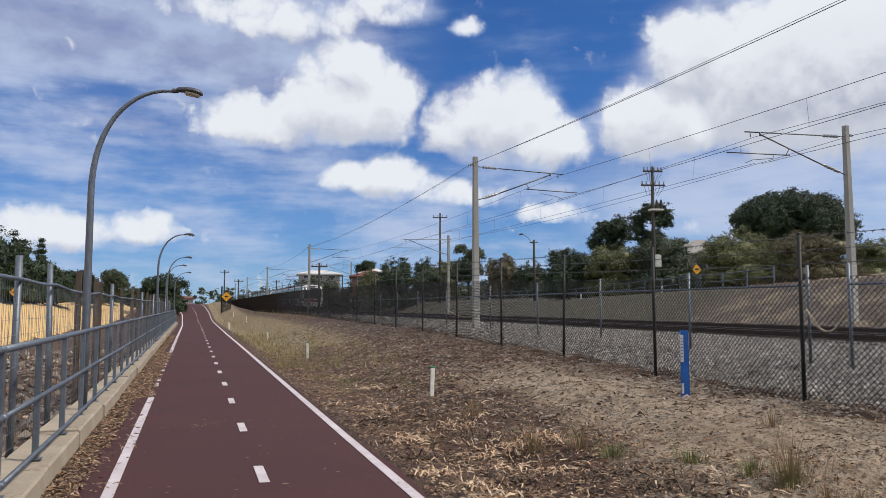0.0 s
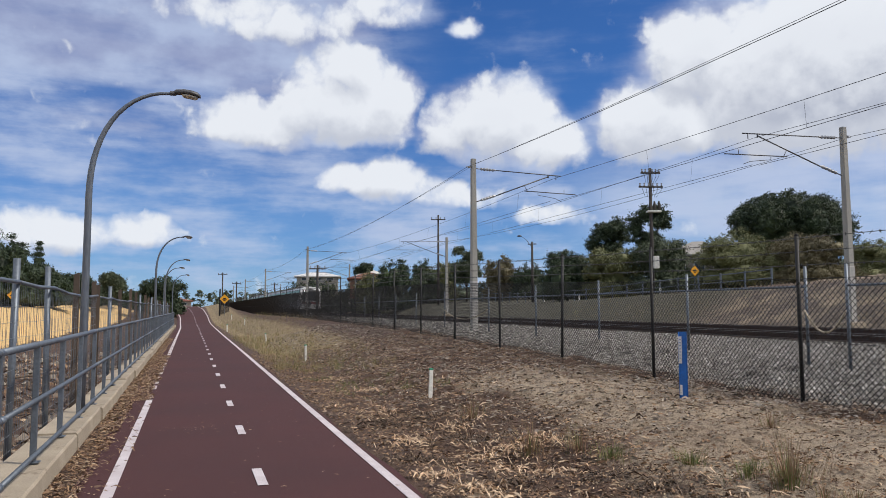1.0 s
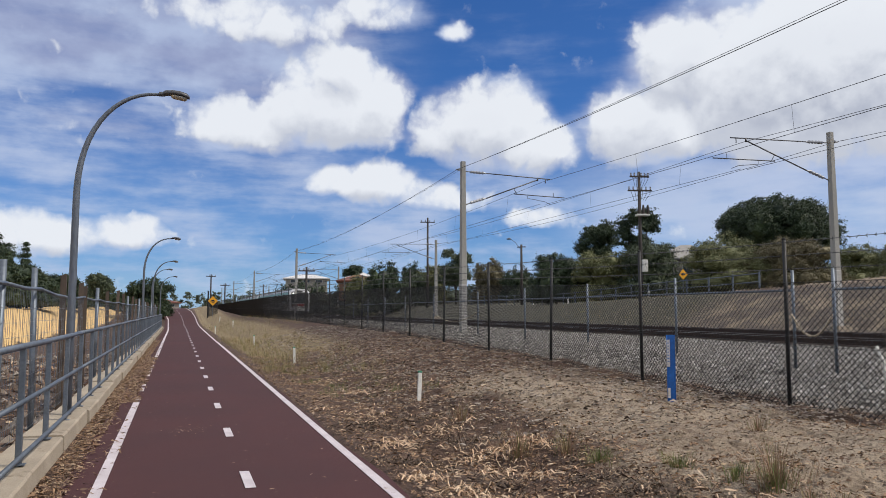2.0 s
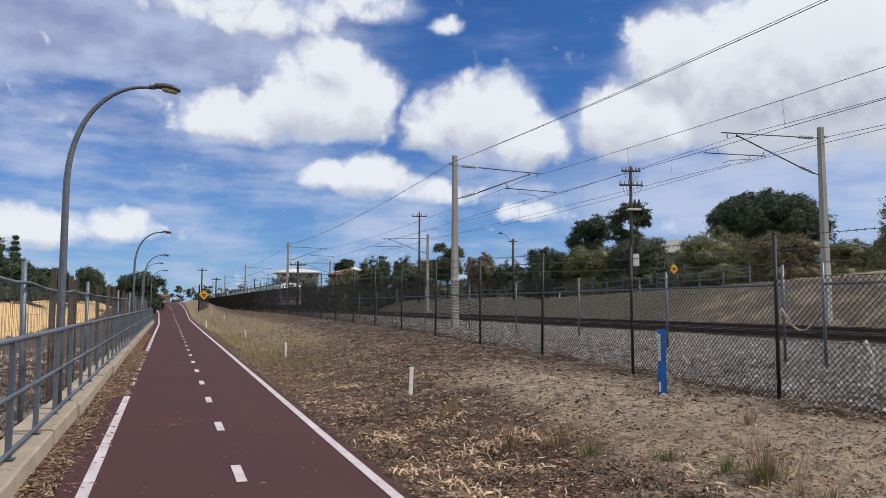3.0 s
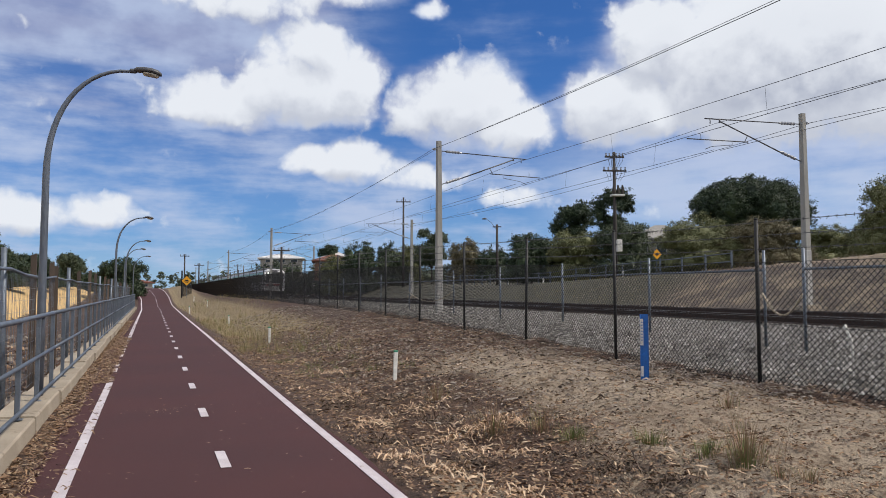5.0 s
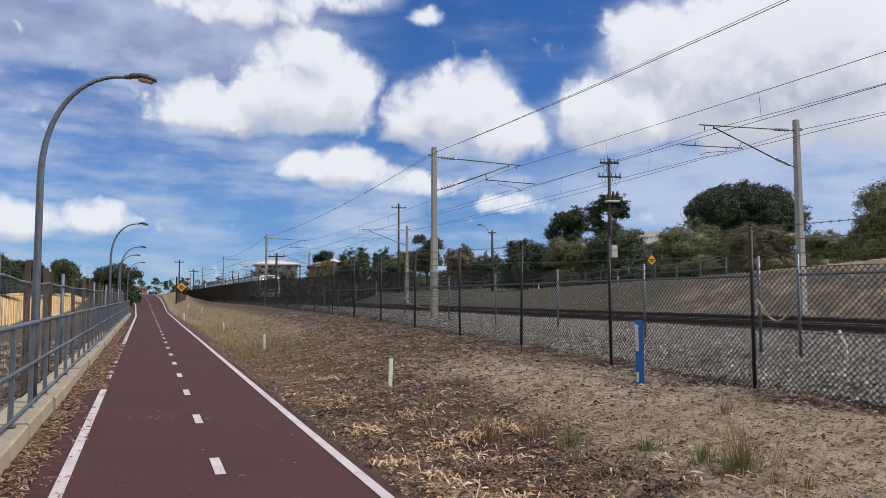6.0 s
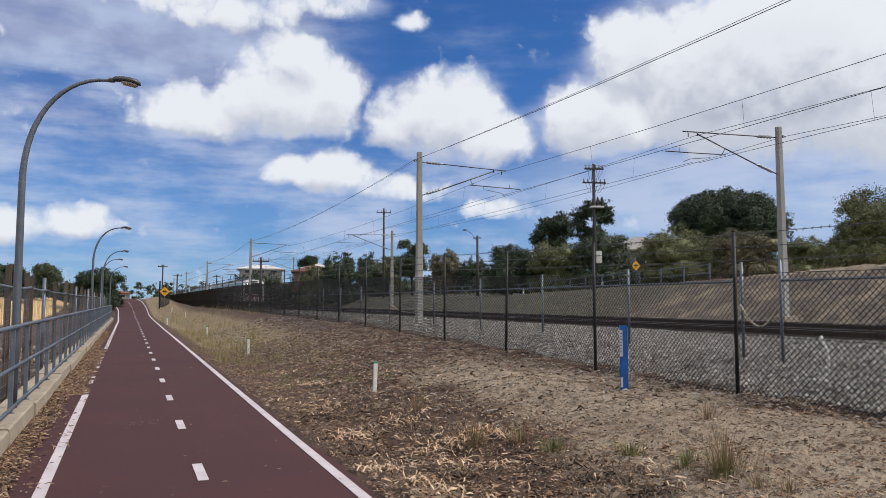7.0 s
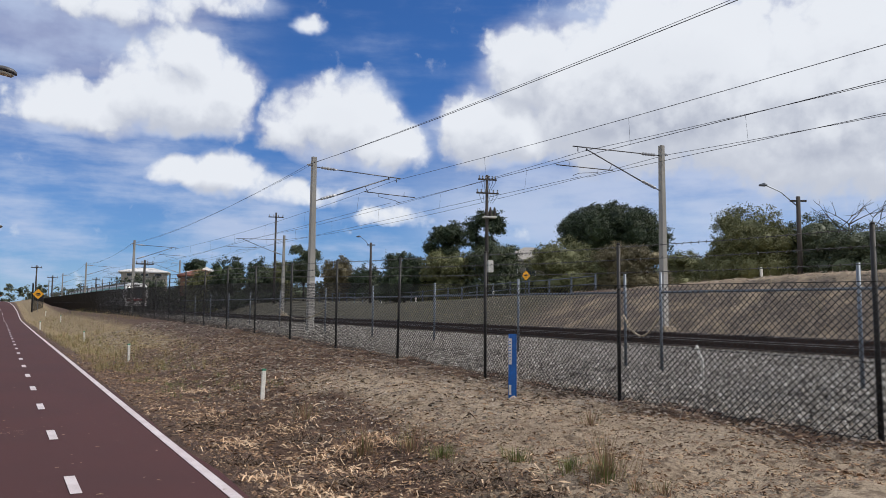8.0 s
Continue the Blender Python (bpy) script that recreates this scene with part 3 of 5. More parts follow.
def build_kerb():
    kerb = thing("kerb", up(-1.35, 4, 0), "pale weathered concrete plinth with open joints under the railing", "kerb", kind="structure")
    g = Geo()
    g.sweep([(-0.30, -0.3), (-0.30, 0.155), (-0.28, 0.17), (0.145, 0.17), (0.165, 0.15), (0.18, -0.3)], [(-1.24, 0, -1.24 * RISE), (1.24, 0, 1.24 * RISE)])
    g.f = [f[::-1] for f in g.f]
    block = g.mesh("concrete_block", M_CONCRETE)
    for k in range(-2, 29):
        y = 2.5 * k
        ob = part("concrete_block", block, None, kerb, at=(0.02 * math.sin(k * 1.9), y, RISE * y + 0.012 * math.sin(k * 2.3)))
        ob.rotation_euler = (0, 0.006 * math.sin(k * 3.1), 0.002 * math.sin(k))

# ---- left side: railing, site fence, lamps ----


def build_railing():
    rail = thing("railing", up(-1.36, 4, 0.17), "grey galvanised pipe railing with three rails on a concrete plinth", "railing")
    g = Geo().box(0, 0, 0.53, 0.055, 0.055, 1.1, cut=0.006)
    g.box(0, 0, 0.005, 0.12, 0.12, 0.012, cut=0.003)
    post = g.mesh("post", M_GALV)
    ys = list(np.arange(-3.57, 72, 1.6))
    for y in ys:
        part("post", post, None, rail, at=(0, y, RISE * y))
    for name, z, r in (("top_rail", 1.09, 0.03), ("middle_rail", 0.59, 0.024), ("bottom_rail", 0.03 + 0.06, 0.024)):
        for k in range(0, len(ys) - 1, 4):
            a, b = ys[k], ys[min(k + 4, len(ys) - 1)]
            dx = 0.035 if name != "top_rail" else 0.0
            q = Geo().tube([(dx, a - 0.02, z + RISE * a), (dx, (a + b) / 2, z + RISE * (a + b) / 2 - 0.006), (dx, b + 0.02, z + RISE * b)], r, 10)
            q.tube([(dx, b - 0.05, z + RISE * b), (dx, b + 0.05, z + RISE * b)], r + 0.005, 10)
            part(name, q, M_GALV, rail, smooth=True)


def build_site_fence():
    fence = thing("site_fence", up(-1.72, 4, 0.08), "temporary wire mesh fence on steel posts and brown timber pickets", "fence")
    g = Geo().tube([(0, 0, -0.3), (0, 0, 2.02)], 0.038, 8)
    steel = g.mesh("steel_post", M_GALV, True)
    q = Geo()
    q.add([(-0.05, -0.03, -0.3), (0.05, -0.03, -0.3), (0.05, 0.03, -0.3), (-0.05, 0.03, -0.3), (-0.042, -0.025, 2.0), (0.04, -0.025, 2.03), (0.042, 0.025, 2.0), (-0.04, 0.025, 1.97)],
          [(3, 2, 1, 0), (4, 5, 6, 7), (0, 1, 5, 4), (1, 2, 6, 5), (2, 3, 7, 6), (3, 0, 4, 7)])
    wood = q.mesh("timber_picket", M_PICKET)
    tops = []
    posts = [(0.2, 0), (2.7, 0), (5.2, 0), (7.4, 0), (9.95, 1), (12.5, 1), (12.85, 1), (15.5, 0), (18.6, 1), (21.6, 1), (24.4, 1), (27, 0), (29.6, 1), (32.2, 1), (34.8, 0), (37.4, 1), (40, 1), (43, 0), (46, 1), (49, 1), (52, 0), (56, 1), (60, 1), (64, 0), (68, 1)]
    for y, wooden in posts:
        lean = RNG.uniform(-0.02, 0.02)
        ob = part("timber_picket" if wooden else "steel_post", wood if wooden else steel, None, fence, at=(0, y, RISE * y))
        ob.rotation_euler = (lean * 1.2, lean, RNG.uniform(0, 0.3))
        ob.scale = (1, 1, RNG.uniform(0.97, 1.04))
        tops.append((y, (1.8 if y < 8 else 1.74) + RNG.uniform(-0.03, 0.03)))
    for (a, za), (b, zb) in zip(tops, tops[1:]):
        if b - a > 0.6:
            part("top_rail", Geo().tube([(0.05, a, za + RISE * a), (0.05, (a + b) / 2, (za + zb) / 2 - 0.02 + RISE * (a + b) / 2), (0.05, b, zb + RISE * b)], 0.022, 8), M_GALV, fence, smooth=True)
            w = Geo()
            n = int((b - a) / (0.10 if a < 12 else 0.16))
            for k in range(n + 1):
                y = a + (b - a) * k / n
                z1 = za + (zb - za) * k / n
                w.tube([(0.03, y, 0.08 + RISE * y), (0.03 + RNG.normal(0, 0.008), y + RNG.normal(0, 0.01), 0.9 + RISE * y), (0.03, y, z1 + RISE * y)], 0.0022, 3, False)
            for z in np.arange(0.1, 1.7, 0.16):
                w.tube([(0.03, a, z + RISE * a), (0.03, (a + b) / 2, z - 0.012 + RISE * (a + b) / 2), (0.03, b, z + RISE * b)], 0.0022, 3, False)
            part("wire_mesh", w, M_GALV, fence)


def build_street_lamp():
    lamp = thing("street_lamp", up(-1.40, 12.2, 0.12), "curved grey steel path lamp with a boxy dark lantern head", "street lamp", "lamps along the path")
    pts = [(0, 0, -0.1), (0, 0, 1.3), (0, 0, 3.05)]
    rs = [0.056, 0.053, 0.046]
    for k in range(1, 15):
        a = math.pi / 2 * k / 14
        pts.append((1.03 * (1 - math.cos(a)) ** 1.1, 0, 3.05 + 1.56 * math.sin(a)))
        rs.append(0.046 - 0.024 * k / 14)
    pts.append((1.13, 0, 4.615))
    rs.append(0.024)
    part("pole", Geo().tube(pts, rs, 12), M_LAMPPOLE, lamp, smooth=True)
    part("base_plate", Geo().box(0, 0, 0.02, 0.26, 0.26, 0.025, cut=0.006), M_LAMPPOLE, lamp)

    def shell(stations, lower, upper):
        """A rounded casing along x: half width and middle height at each station."""
        g, n = Geo(), 12
        vs = []
        for x, w, z in stations:
            for k in range(n):
                a = 2 * math.pi * k / n
                vs.append((x, w * math.cos(a), z + (upper if math.sin(a) > 0 else lower) * math.sin(a) * min(1.0, w / 0.06)))
        m = len(stations)
        g.add(vs, [(k * n + j, k * n + (j + 1) % n, k * n + n + (j + 1) % n, k * n + n + j) for k in range(m - 1) for j in range(n)] + [tuple(range(n - 1, -1, -1)), tuple(range((m - 1) * n, m * n))])
        return g

    head = part("lantern", shell([(0, 0.03, 0), (0.03, 0.055, 0.005), (0.14, 0.075, 0.012), (0.24, 0.085, 0.004), (0.33, 0.07, -0.018), (0.38, 0.03, -0.035)], 0.028, 0.055), M_LAMP, lamp, smooth=True, at=(1.09, 0, 4.625))
    part("collar", Geo().tube([(-0.05, 0, -0.008), (0.03, 0, -0.004)], 0.034, 10), M_LAMP, head)
    part("bowl", shell([(0.12, 0.03, -0.016), (0.15, 0.058, -0.02), (0.24, 0.066, -0.03), (0.31, 0.055, -0.045), (0.345, 0.02, -0.05)], 0.045, 0.012), M_LENS, head, "clouded lamp bowl", True)
    for x, y in ((-1.45, 37.1), (-1.55, 54.6), (-1.95, 65.5), (-1.6, 79.3)):
        copy_thing(lamp, pose(*up(x, y, 0.12)))


# ---- railway: fence, masts, wires, tracks ----

SPAN = 3.83
FENCE_N = 52


def build_rail_fence():
    fence = thing("rail_fence", (8.5, 9.75, ground_z(8.5, 9.75)), "tall black chain link railway fence topped with barbed wire", "fence")
    ox, oy, oz = fence.location
    g = Geo().tube([(0, 0, -0.3), (0, 0, 2.44)], 0.031, 8)
    g.tube([(0, 0, 2.44), (0, 0, 2.47)], [0.034, 0.02], 8)
    post = g.mesh("post", M_BLACK, True)
    feet = []
    for k in range(-4, FENCE_N):
        y = 9.75 + SPAN * k - (0.35 if k < 0 else 0)
        feet.append(Vector((fence_x(y) - ox, y - oy, float(np.interp(y, FENCE_Y, FENCE_Z)) + RISE * y - oz)))
    for p in feet:
        ob = part("post", post, None, fence, at=p)
        ob.rotation_euler = (RNG.normal(0, 0.004), RNG.normal(0, 0.006), 0)
    # one bay of netting: crossing strands clipped to the bay
    q, cell, high = Geo(), 0.088, 1.80
    rise = high / 1.0
    for k in range(int((SPAN + rise) / cell) + 1):
        u0 = -rise + cell * k
        lo, hi = max(0.0, -u0 / rise), min(1.0, (SPAN - u0) / rise)
        if hi - lo > 0.01:
            for mirror in (0, 1):
                e = [u0 + rise * lo, u0 + rise * hi]
                e = [SPAN - v for v in e] if mirror else e
                q.tube([(-0.036 - 0.005 * mirror, e[0], high * lo), (-0.036 - 0.005 * mirror, e[1], high * hi)], 0.0046, 4, False)
    net = q.mesh("chain_link", M_MESH)
    line = Geo().tube([(-0.045, 0, 0), (-0.045, SPAN, 0)], 0.004, 4, False).mesh("line_wire", M_MESH)
    barbs = []
    for seed in range(3):
        q = Geo().tube([(0, 0, 0), (0, SPAN / 2, -0.014), (0, SPAN, 0)], 0.0048, 4, False)
        for u in np.arange(0.03, 0.99, 0.034):
            p = Vector((0, SPAN * u, -0.05 * u * (1 - u)))
            for j in (1, -1):
                d = Vector((RNG.normal(0, 0.015), RNG.normal(0, 0.012), 0.022 * j))
                q.tube([p + d, p - d * 0.6], 0.005, 3, False)
        barbs.append(q.mesh("barbed_wire", M_BARB))
    for k, (a, b) in enumerate(zip(feet, feet[1:])):
        d = b - a
        tilt, yaw, grow = math.atan2(d.z, math.hypot(d.x, d.y)), -math.atan2(d.x, d.y), d.length / SPAN
        kinds = [("chain_link", net, 0.0)] + [("line_wire", line, z) for z in (0.05, 0.9, 1.8)] + [("barbed_wire", barbs[j], 2.0 + 0.2 * j) for j in range(3)]
        for name, me, z in kinds:
            ob = part(name, me, None, fence, at=a + Vector((0, 0, z)))
            ob.rotation_euler, ob.scale = (tilt, 0, yaw), (1, grow, 1)


def build_fence_gate():
    """The black gate and tall end post where the railway fence meets the path."""
    x, y = 3.75, 112.0
    gate = thing("metal_gate", (x, y, ground_z(x, y)), "black steel gate standing open at the fence's far end", "gate", turn=62)
    part("end_post", Geo().box(0, 0, 1.7, 0.16, 0.16, 3.8, cut=0.015), M_BLACK, gate)
    leaf = part("gate_frame", Geo().box(1.5, 0, 0.25, 2.6, 0.06, 0.08, cut=0.01).box(1.5, 0, 2.2, 2.6, 0.06, 0.08, cut=0.01).box(0.2, 0, 1.2, 0.07, 0.06, 2.0, cut=0.01).box(2.8, 0, 1.2, 0.07, 0.06, 2.0, cut=0.01), M_BLACK, gate)
    for k in range(17):
        part("bar", Geo().box(0.32 + 0.145 * k, 0, 1.22, 0.045, 0.03, 1.9), M_BLACK, leaf)


def build_inner_posts():
    """Low galvanised posts that carry a thin pipe beside the track."""
    g = Geo().tube([(0, 0, -0.2), (0, 0, 2.02)], 0.032, 8)
    post_mesh = g.mesh("post", M_GALV, True)
    ys = [3.6, 7.8, 12.05, 13.1, 17.1, 21.6, 26.2, 30.9, 36.9, 42, 46.5, 51, 55.5, 60]
    row = thing("cable_posts", up(11.6, 3.6, 0.45), "galvanised posts with a thin pipe beside the railway", "post row")
    for a, b in zip(ys, ys[1:]):
        part("post", post_mesh, None, row, at=(0, a - 3.6, RISE * (a - 3.6)))
        if a != 12.05:
            part("pipe", Geo().tube([(0, a - 3.6, 1.62 + RISE * (a - 3.6)), (0, b - 3.6, 1.62 + RISE * (b - 3.6))], 0.028, 6), M_GALV, row)
    x, y = 11.2, 10.6
    stake = thing("white_stake", (x, y, ground_z(x, y)), "bent white plastic pipe stake in the ballast", "stake")
    part("pipe", Geo().tube([(0.0, 0.0, -0.1), (0.02, 0.03, 0.35), (-0.06, 0.1, 0.62)], [0.02, 0.022, 0.03], 8), M_WHITE, stake, smooth=True)
    for a, b in ((12.05, 13.1), (30.9, 36.9)):
        pts = [(-0.05, a + (b - a) * u - 3.6, 1.15 - 0.42 * 4 * u * (1 - u) + RISE * (a + (b - a) * u - 3.6)) for u in np.linspace(0, 1, 12)]
        part("slack_cable", Geo().tube(pts, 0.022, 6), M_ROPE, row, "pale slack cable", True)


def build_mast(side, reach):
    """An overhead line mast with its cantilever; side 1 reaches to +x, -1 to -x."""
    s = side * reach
    mast = thing("overhead_mast", (0, 0, 0), "tall weathered galvanised overhead line mast with a steel cantilever", "mast", "masts of the near track" if side > 0 else "masts of the far track")
    g = Geo()
    prof = [(-0.3, 0.15), (2.3, 0.15), (2.32, 0.142), (8.0, 0.105)]
    ring = [(-1, -0.8), (-0.8, -1), (0.8, -1), (1, -0.8), (1, 0.8), (0.8, 1), (-0.8, 1), (-1, 0.8)]
    vs = [(x * r, y * r, z) for z, r in prof[2:] for x, y in ring]
    g.add(vs, [(j, (j + 1) % 8, 8 + (j + 1) % 8, 8 + j) for j in range(8)] + [tuple(range(8, 16))])
    part("shaft", g, M_MAST, mast)
    h = Geo()
    vs = [(x * r, y * r, z) for z, r in prof[:3] for x, y in ring]
    h.add(vs, [(k * 8 + j, k * 8 + (j + 1) % 8, k * 8 + 8 + (j + 1) % 8, k * 8 + 8 + j) for k in range(2) for j in range(8)])
    part("pale_base", h, M_PALE, mast, "pale painted lower mast")
    part("footing", Geo().box(0, 0, -0.05, 0.75, 0.75, 0.3, cut=0.03), M_CONCRETE, mast)
    e = Geo().tube([(s * 0.10, 0, 7.55), (s * 0.30, 0, 7.545)], 0.022, 8)
    e.tube([(s * 0.95, 0, 7.52), (s * 3.75, 0, 7.42)], 0.024, 8)
    arm = part("top_tube", e, M_ARM, mast, smooth=True)
    part("insulator", Geo().tube([(s * 0.3, 0, 7.545)] + [(s * (0.34 + 0.06 * k), 0, 7.543 - 0.002 * k) for k in range(10)] + [(s * 0.95, 0, 7.52)], [0.03] + [0.075, 0.045] * 5 + [0.03], 8), M_INSUL, arm)
    e = Geo().tube([(s * 0.12, 0, 6.0), (s * 0.3, 0, 6.08)], 0.022, 8)
    e.tube([(s * 0.95, 0, 6.33), (s * 3.2, 0, 7.36)], 0.028, 8)
    e.tube([(s * 3.2, 0, 7.30), (s * 3.2, 0, 7.46)], 0.035, 6)
    e.tube([(s * 3.55, 0, 7.22), (s * 3.55, 0, 7.44)], 0.02, 6)
    brace = part("brace_tube", e, M_ARM, mast, smooth=True)
    part("insulator", Geo().tube([(s * 0.3, 0, 6.08)] + [(s * (0.34 + 0.06 * k), 0, 6.10 + 0.0245 * k) for k in range(10)] + [(s * 0.95, 0, 6.33)], [0.03] + [0.075, 0.045] * 5 + [0.03], 8), M_INSUL, brace)
    e = Geo().tube([(s * 2.15, 0, 6.62), (s * 4.4, 0, 6.56)], 0.022, 8)
    e.tube([(s * 2.3, 0, 6.58), (s * 2.15, 0, 6.9)], 0.016, 6)
    e.tube([(s * 3.9, 0, 6.57), (s * 3.9, 0, 6.78)], 0.012, 6)
    reg = part("registration_tube", e, M_ARM, mast, smooth=True)
    part("steady_arm", Geo().tube([(s * 2.75, 0, 6.56), (s * 2.75, 0, 6.45), (s * 3.5, 0, 6.33), (s * 3.75, 0, 6.2)], 0.012, 6), M_ARM, reg)
    part("feeder_bracket", Geo().tube([(-s * 0.1, 0, 7.62), (-s * 0.28, 0, 7.62)], 0.03, 6).box(-s * 0.17, 0, 7.62, 0.1, 0.12, 0.1, cut=0.01), M_INSUL, mast)
    return mast


NEAR_MASTS = [-18.9, 34.8, 90.2, 143, 197, 252]
FAR_MASTS = [-27.5, 26.0, 79.4, 133, 187, 242]


def build_masts():
    near, far = build_mast(1, 1.18), build_mast(-1, 1.3)
    for src, ys, x, z in ((near, NEAR_MASTS, 12.35, 0.56), (far, FAR_MASTS, 25.2, 1.05)):
        for k, y in enumerate(ys):
            m = pose(*up(x, y, z))
            if k == 0:
                src.matrix_basis = m
            else:
                copy_thing(src, m)


def build_wires():
    def span(a, b, sag, n=14):
        return [tuple(a[j] + (b[j] - a[j]) * u - (sag * 4 * u * (1 - u) if j == 2 else 0) for j in range(3)) for u in np.linspace(0, 1, n)]
    for x, ys, mz in ((16.4, NEAR_MASTS, 0.56), (20.9, FAR_MASTS, 1.05)):
        lines = thing("overhead_line", up(x, ys[1], 0), "dark contact wire hung from a catenary by droppers", "overhead wire", "overhead lines")
        ox, oy, oz = lines.location
        for k, (a, b) in enumerate(zip(ys, ys[1:])):
            top = span(up(x, a, mz + 7.28), up(x, b, mz + 7.28), 0.35)
            low = span(up(x - 0.15, a, mz + 6.2), up(x + 0.15, b, mz + 6.2), 0.03)
            loc = lambda ps: [(p[0] - ox, p[1] - oy, p[2] - oz) for p in ps]
            part("catenary_wire", Geo().tube(loc(top), 0.009, 4, False), M_WIRE, lines)
            part("contact_wire", Geo().tube(loc(low), 0.009, 4, False), M_WIRE, lines)
            if k < 3:
                for j in range(1, 13, 2):
                    part("dropper", Geo().tube(loc([top[j], low[j]]), 0.005, 3, False), M_WIRE, lines)
    for name, x, ys, z, mz, sag, r in (("feeder_wire", 12.35 - 0.28, NEAR_MASTS, 7.62, 0.56, 0.55, 0.010), ("feeder_wire", 12.35 + 0.16, NEAR_MASTS, 7.8, 0.56, 0.45, 0.007), ("feeder_wire", 25.48, FAR_MASTS, 7.62, 1.05, 0.5, 0.010)):
        lines = thing("feeder_line", up(x, ys[1], z), "dark feeder cable strung along the mast tops", "overhead wire", "feeder cables")
        ox, oy, oz = lines.location
        for a, b in zip(ys, ys[1:]):
            ps = span(up(x, a, z + mz), up(x, b, z + mz), sag)
            part(name, Geo().tube([(p[0] - ox, p[1] - oy, p[2] - oz) for p in ps], r, 4, False), M_WIRE, lines)


def build_tracks():
    rail_outline = [(-0.07, -0.16), (-0.07, -0.148), (-0.01, -0.13), (-0.01, -0.045), (-0.036, -0.035), (-0.036, -0.004), (0.036, -0.004), (0.036, -0.035), (0.01, -0.045), (0.01, -0.13), (0.07, -0.148), (0.07, -0.16)]
    sleeper = Geo()
    sleeper.sweep([(-1.1, -0.1), (-1.09, 0.06), (-0.35, 0.045), (0.35, 0.045), (1.09, 0.06), (1.1, -0.1)], [(-0.12, 0, 0), (0.12, 0, 0)])
    sleeper.f = [f[::-1] for f in sleeper.f]
    sm = sleeper.mesh("sleeper", M_SLEEPER)
    for xc in (16.0, 21.5):
        track = thing("railway_track", up(xc, 0, 0.82), "rusty railway track on stained sleepers and grey ballast", "railway track", "tracks")
        for dx in (-0.57, 0.57):
            g = Geo().sweep([(x + dx, z + 0.18) for x, z in rail_outline], [(y, 0, RISE * y) for y in (-40, 330)])
            g.f = [f[::-1] for f in g.f]
            r = part("rail", g, M_RAIL, track)
            h = Geo().sweep([(dx - 0.028, 0.174), (dx - 0.028, 0.18), (dx + 0.028, 0.18), (dx + 0.028, 0.174)], [(y, 0, RISE * y) for y in (-40, 330)])
            h.f = [f[::-1] for f in h.f]
            part("rail_head", h, M_RAILTOP, r, "shiny worn rail head")
        for k in range(140):
            y = -4 + 0.68 * k
            part("sleeper", sm, None, track, at=(0, y, RISE * y - 0.03))

# ---- loose ground cover ----


def resting(spots):
    """Heights of the surface that loose bits lie on."""
    xs, ys = np.array([p[0] for p in spots]), np.array([p[1] for p in spots])
    z = ground_heights(xs, ys)
    z = np.where((xs > -0.95) & (xs < 2.05), RISE * ys + 0.004, z)
    return xs, ys, np.where((xs > -1.62) & (xs <= -1.18), RISE * ys + 0.175, z)


def scatter_quads(name, spots, mat, label, category, size, wide, curl=0.3, flat=0.5):
    """Leaves or strips: bent quads lying at the spots (x, y)."""
    n = len(spots)
    xs, ys, zs = resting(spots)
    a = RNG.uniform(0, 2 * math.pi, n)
    ln, w = size * RNG.uniform(0.45, 1.6, n), wide * RNG.uniform(0.6, 1.4, n)
    d = np.stack([np.cos(a), np.sin(a), RNG.normal(0, flat * 0.25, n)], 1) * (ln / 2)[:, None]
    s = np.stack([-np.sin(a), np.cos(a), RNG.normal(0, flat, n)], 1) * (w / 2)[:, None]
    c = np.stack([xs, ys, zs + RNG.uniform(0.002, 0.02, n) + abs(d[:, 2]) * 0.6 + abs(s[:, 2]) * 0.6], 1)
    h = np.zeros((n, 3))
    h[:, 2] = abs(RNG.normal(0, curl, n)) * ln * 0.5
    verts = np.stack([c - d - s * 0.5, c - d + s * 0.5, c + h + s, c + h - s, c + d + s * 0.4, c + d - s * 0.4], 1).reshape(-1, 3)
    k = (np.arange(n) * 6)[:, None]
    faces = np.concatenate([k + [0, 3, 2, 1], k + [3, 5, 4, 2]])
    return loose(name, verts.tolist(), faces.tolist(), mat, label, category)


def scatter_stones(name, spots, mat, label, category, size, sink=0.3):
    n = len(spots)
    xs, ys, zs = resting(spots)
    s = size * RNG.uniform(0.5, 1.6, n)
    a = RNG.uniform(0, 6.28, n)
    sq = RNG.uniform(0.55, 0.95, n)
    ps = np.array([(1, 0.1, 0), (0.1, 1, 0.1), (-0.9, 0.1, -0.1), (0, -0.9, 0.1), (0.15, 0.1, 1), (-0.3, -0.2, 0.85)])[None] + RNG.uniform(-0.22, 0.22, (n, 6, 3))
    ps[:, 4:, 2] *= sq[:, None]
    x = ps[:, :, 0] * np.cos(a)[:, None] - ps[:, :, 1] * np.sin(a)[:, None]
    y = ps[:, :, 0] * np.sin(a)[:, None] + ps[:, :, 1] * np.cos(a)[:, None]
    verts = np.stack([xs[:, None] + x * s[:, None] * 0.5, ys[:, None] + y * s[:, None] * 0.5, (zs + s * (0.5 - sink) * 0.6)[:, None] + ps[:, :, 2] * s[:, None] * 0.55], 2).reshape(-1, 3)
    faces = []
    for k in range(0, n * 6, 6):
        faces += [(k, k + 1, k + 4), (k + 1, k + 2, k + 5, k + 4), (k + 2, k + 3, k + 5), (k + 3, k, k + 4, k + 5)]
    return loose(name, verts.tolist(), faces, mat, label, category)


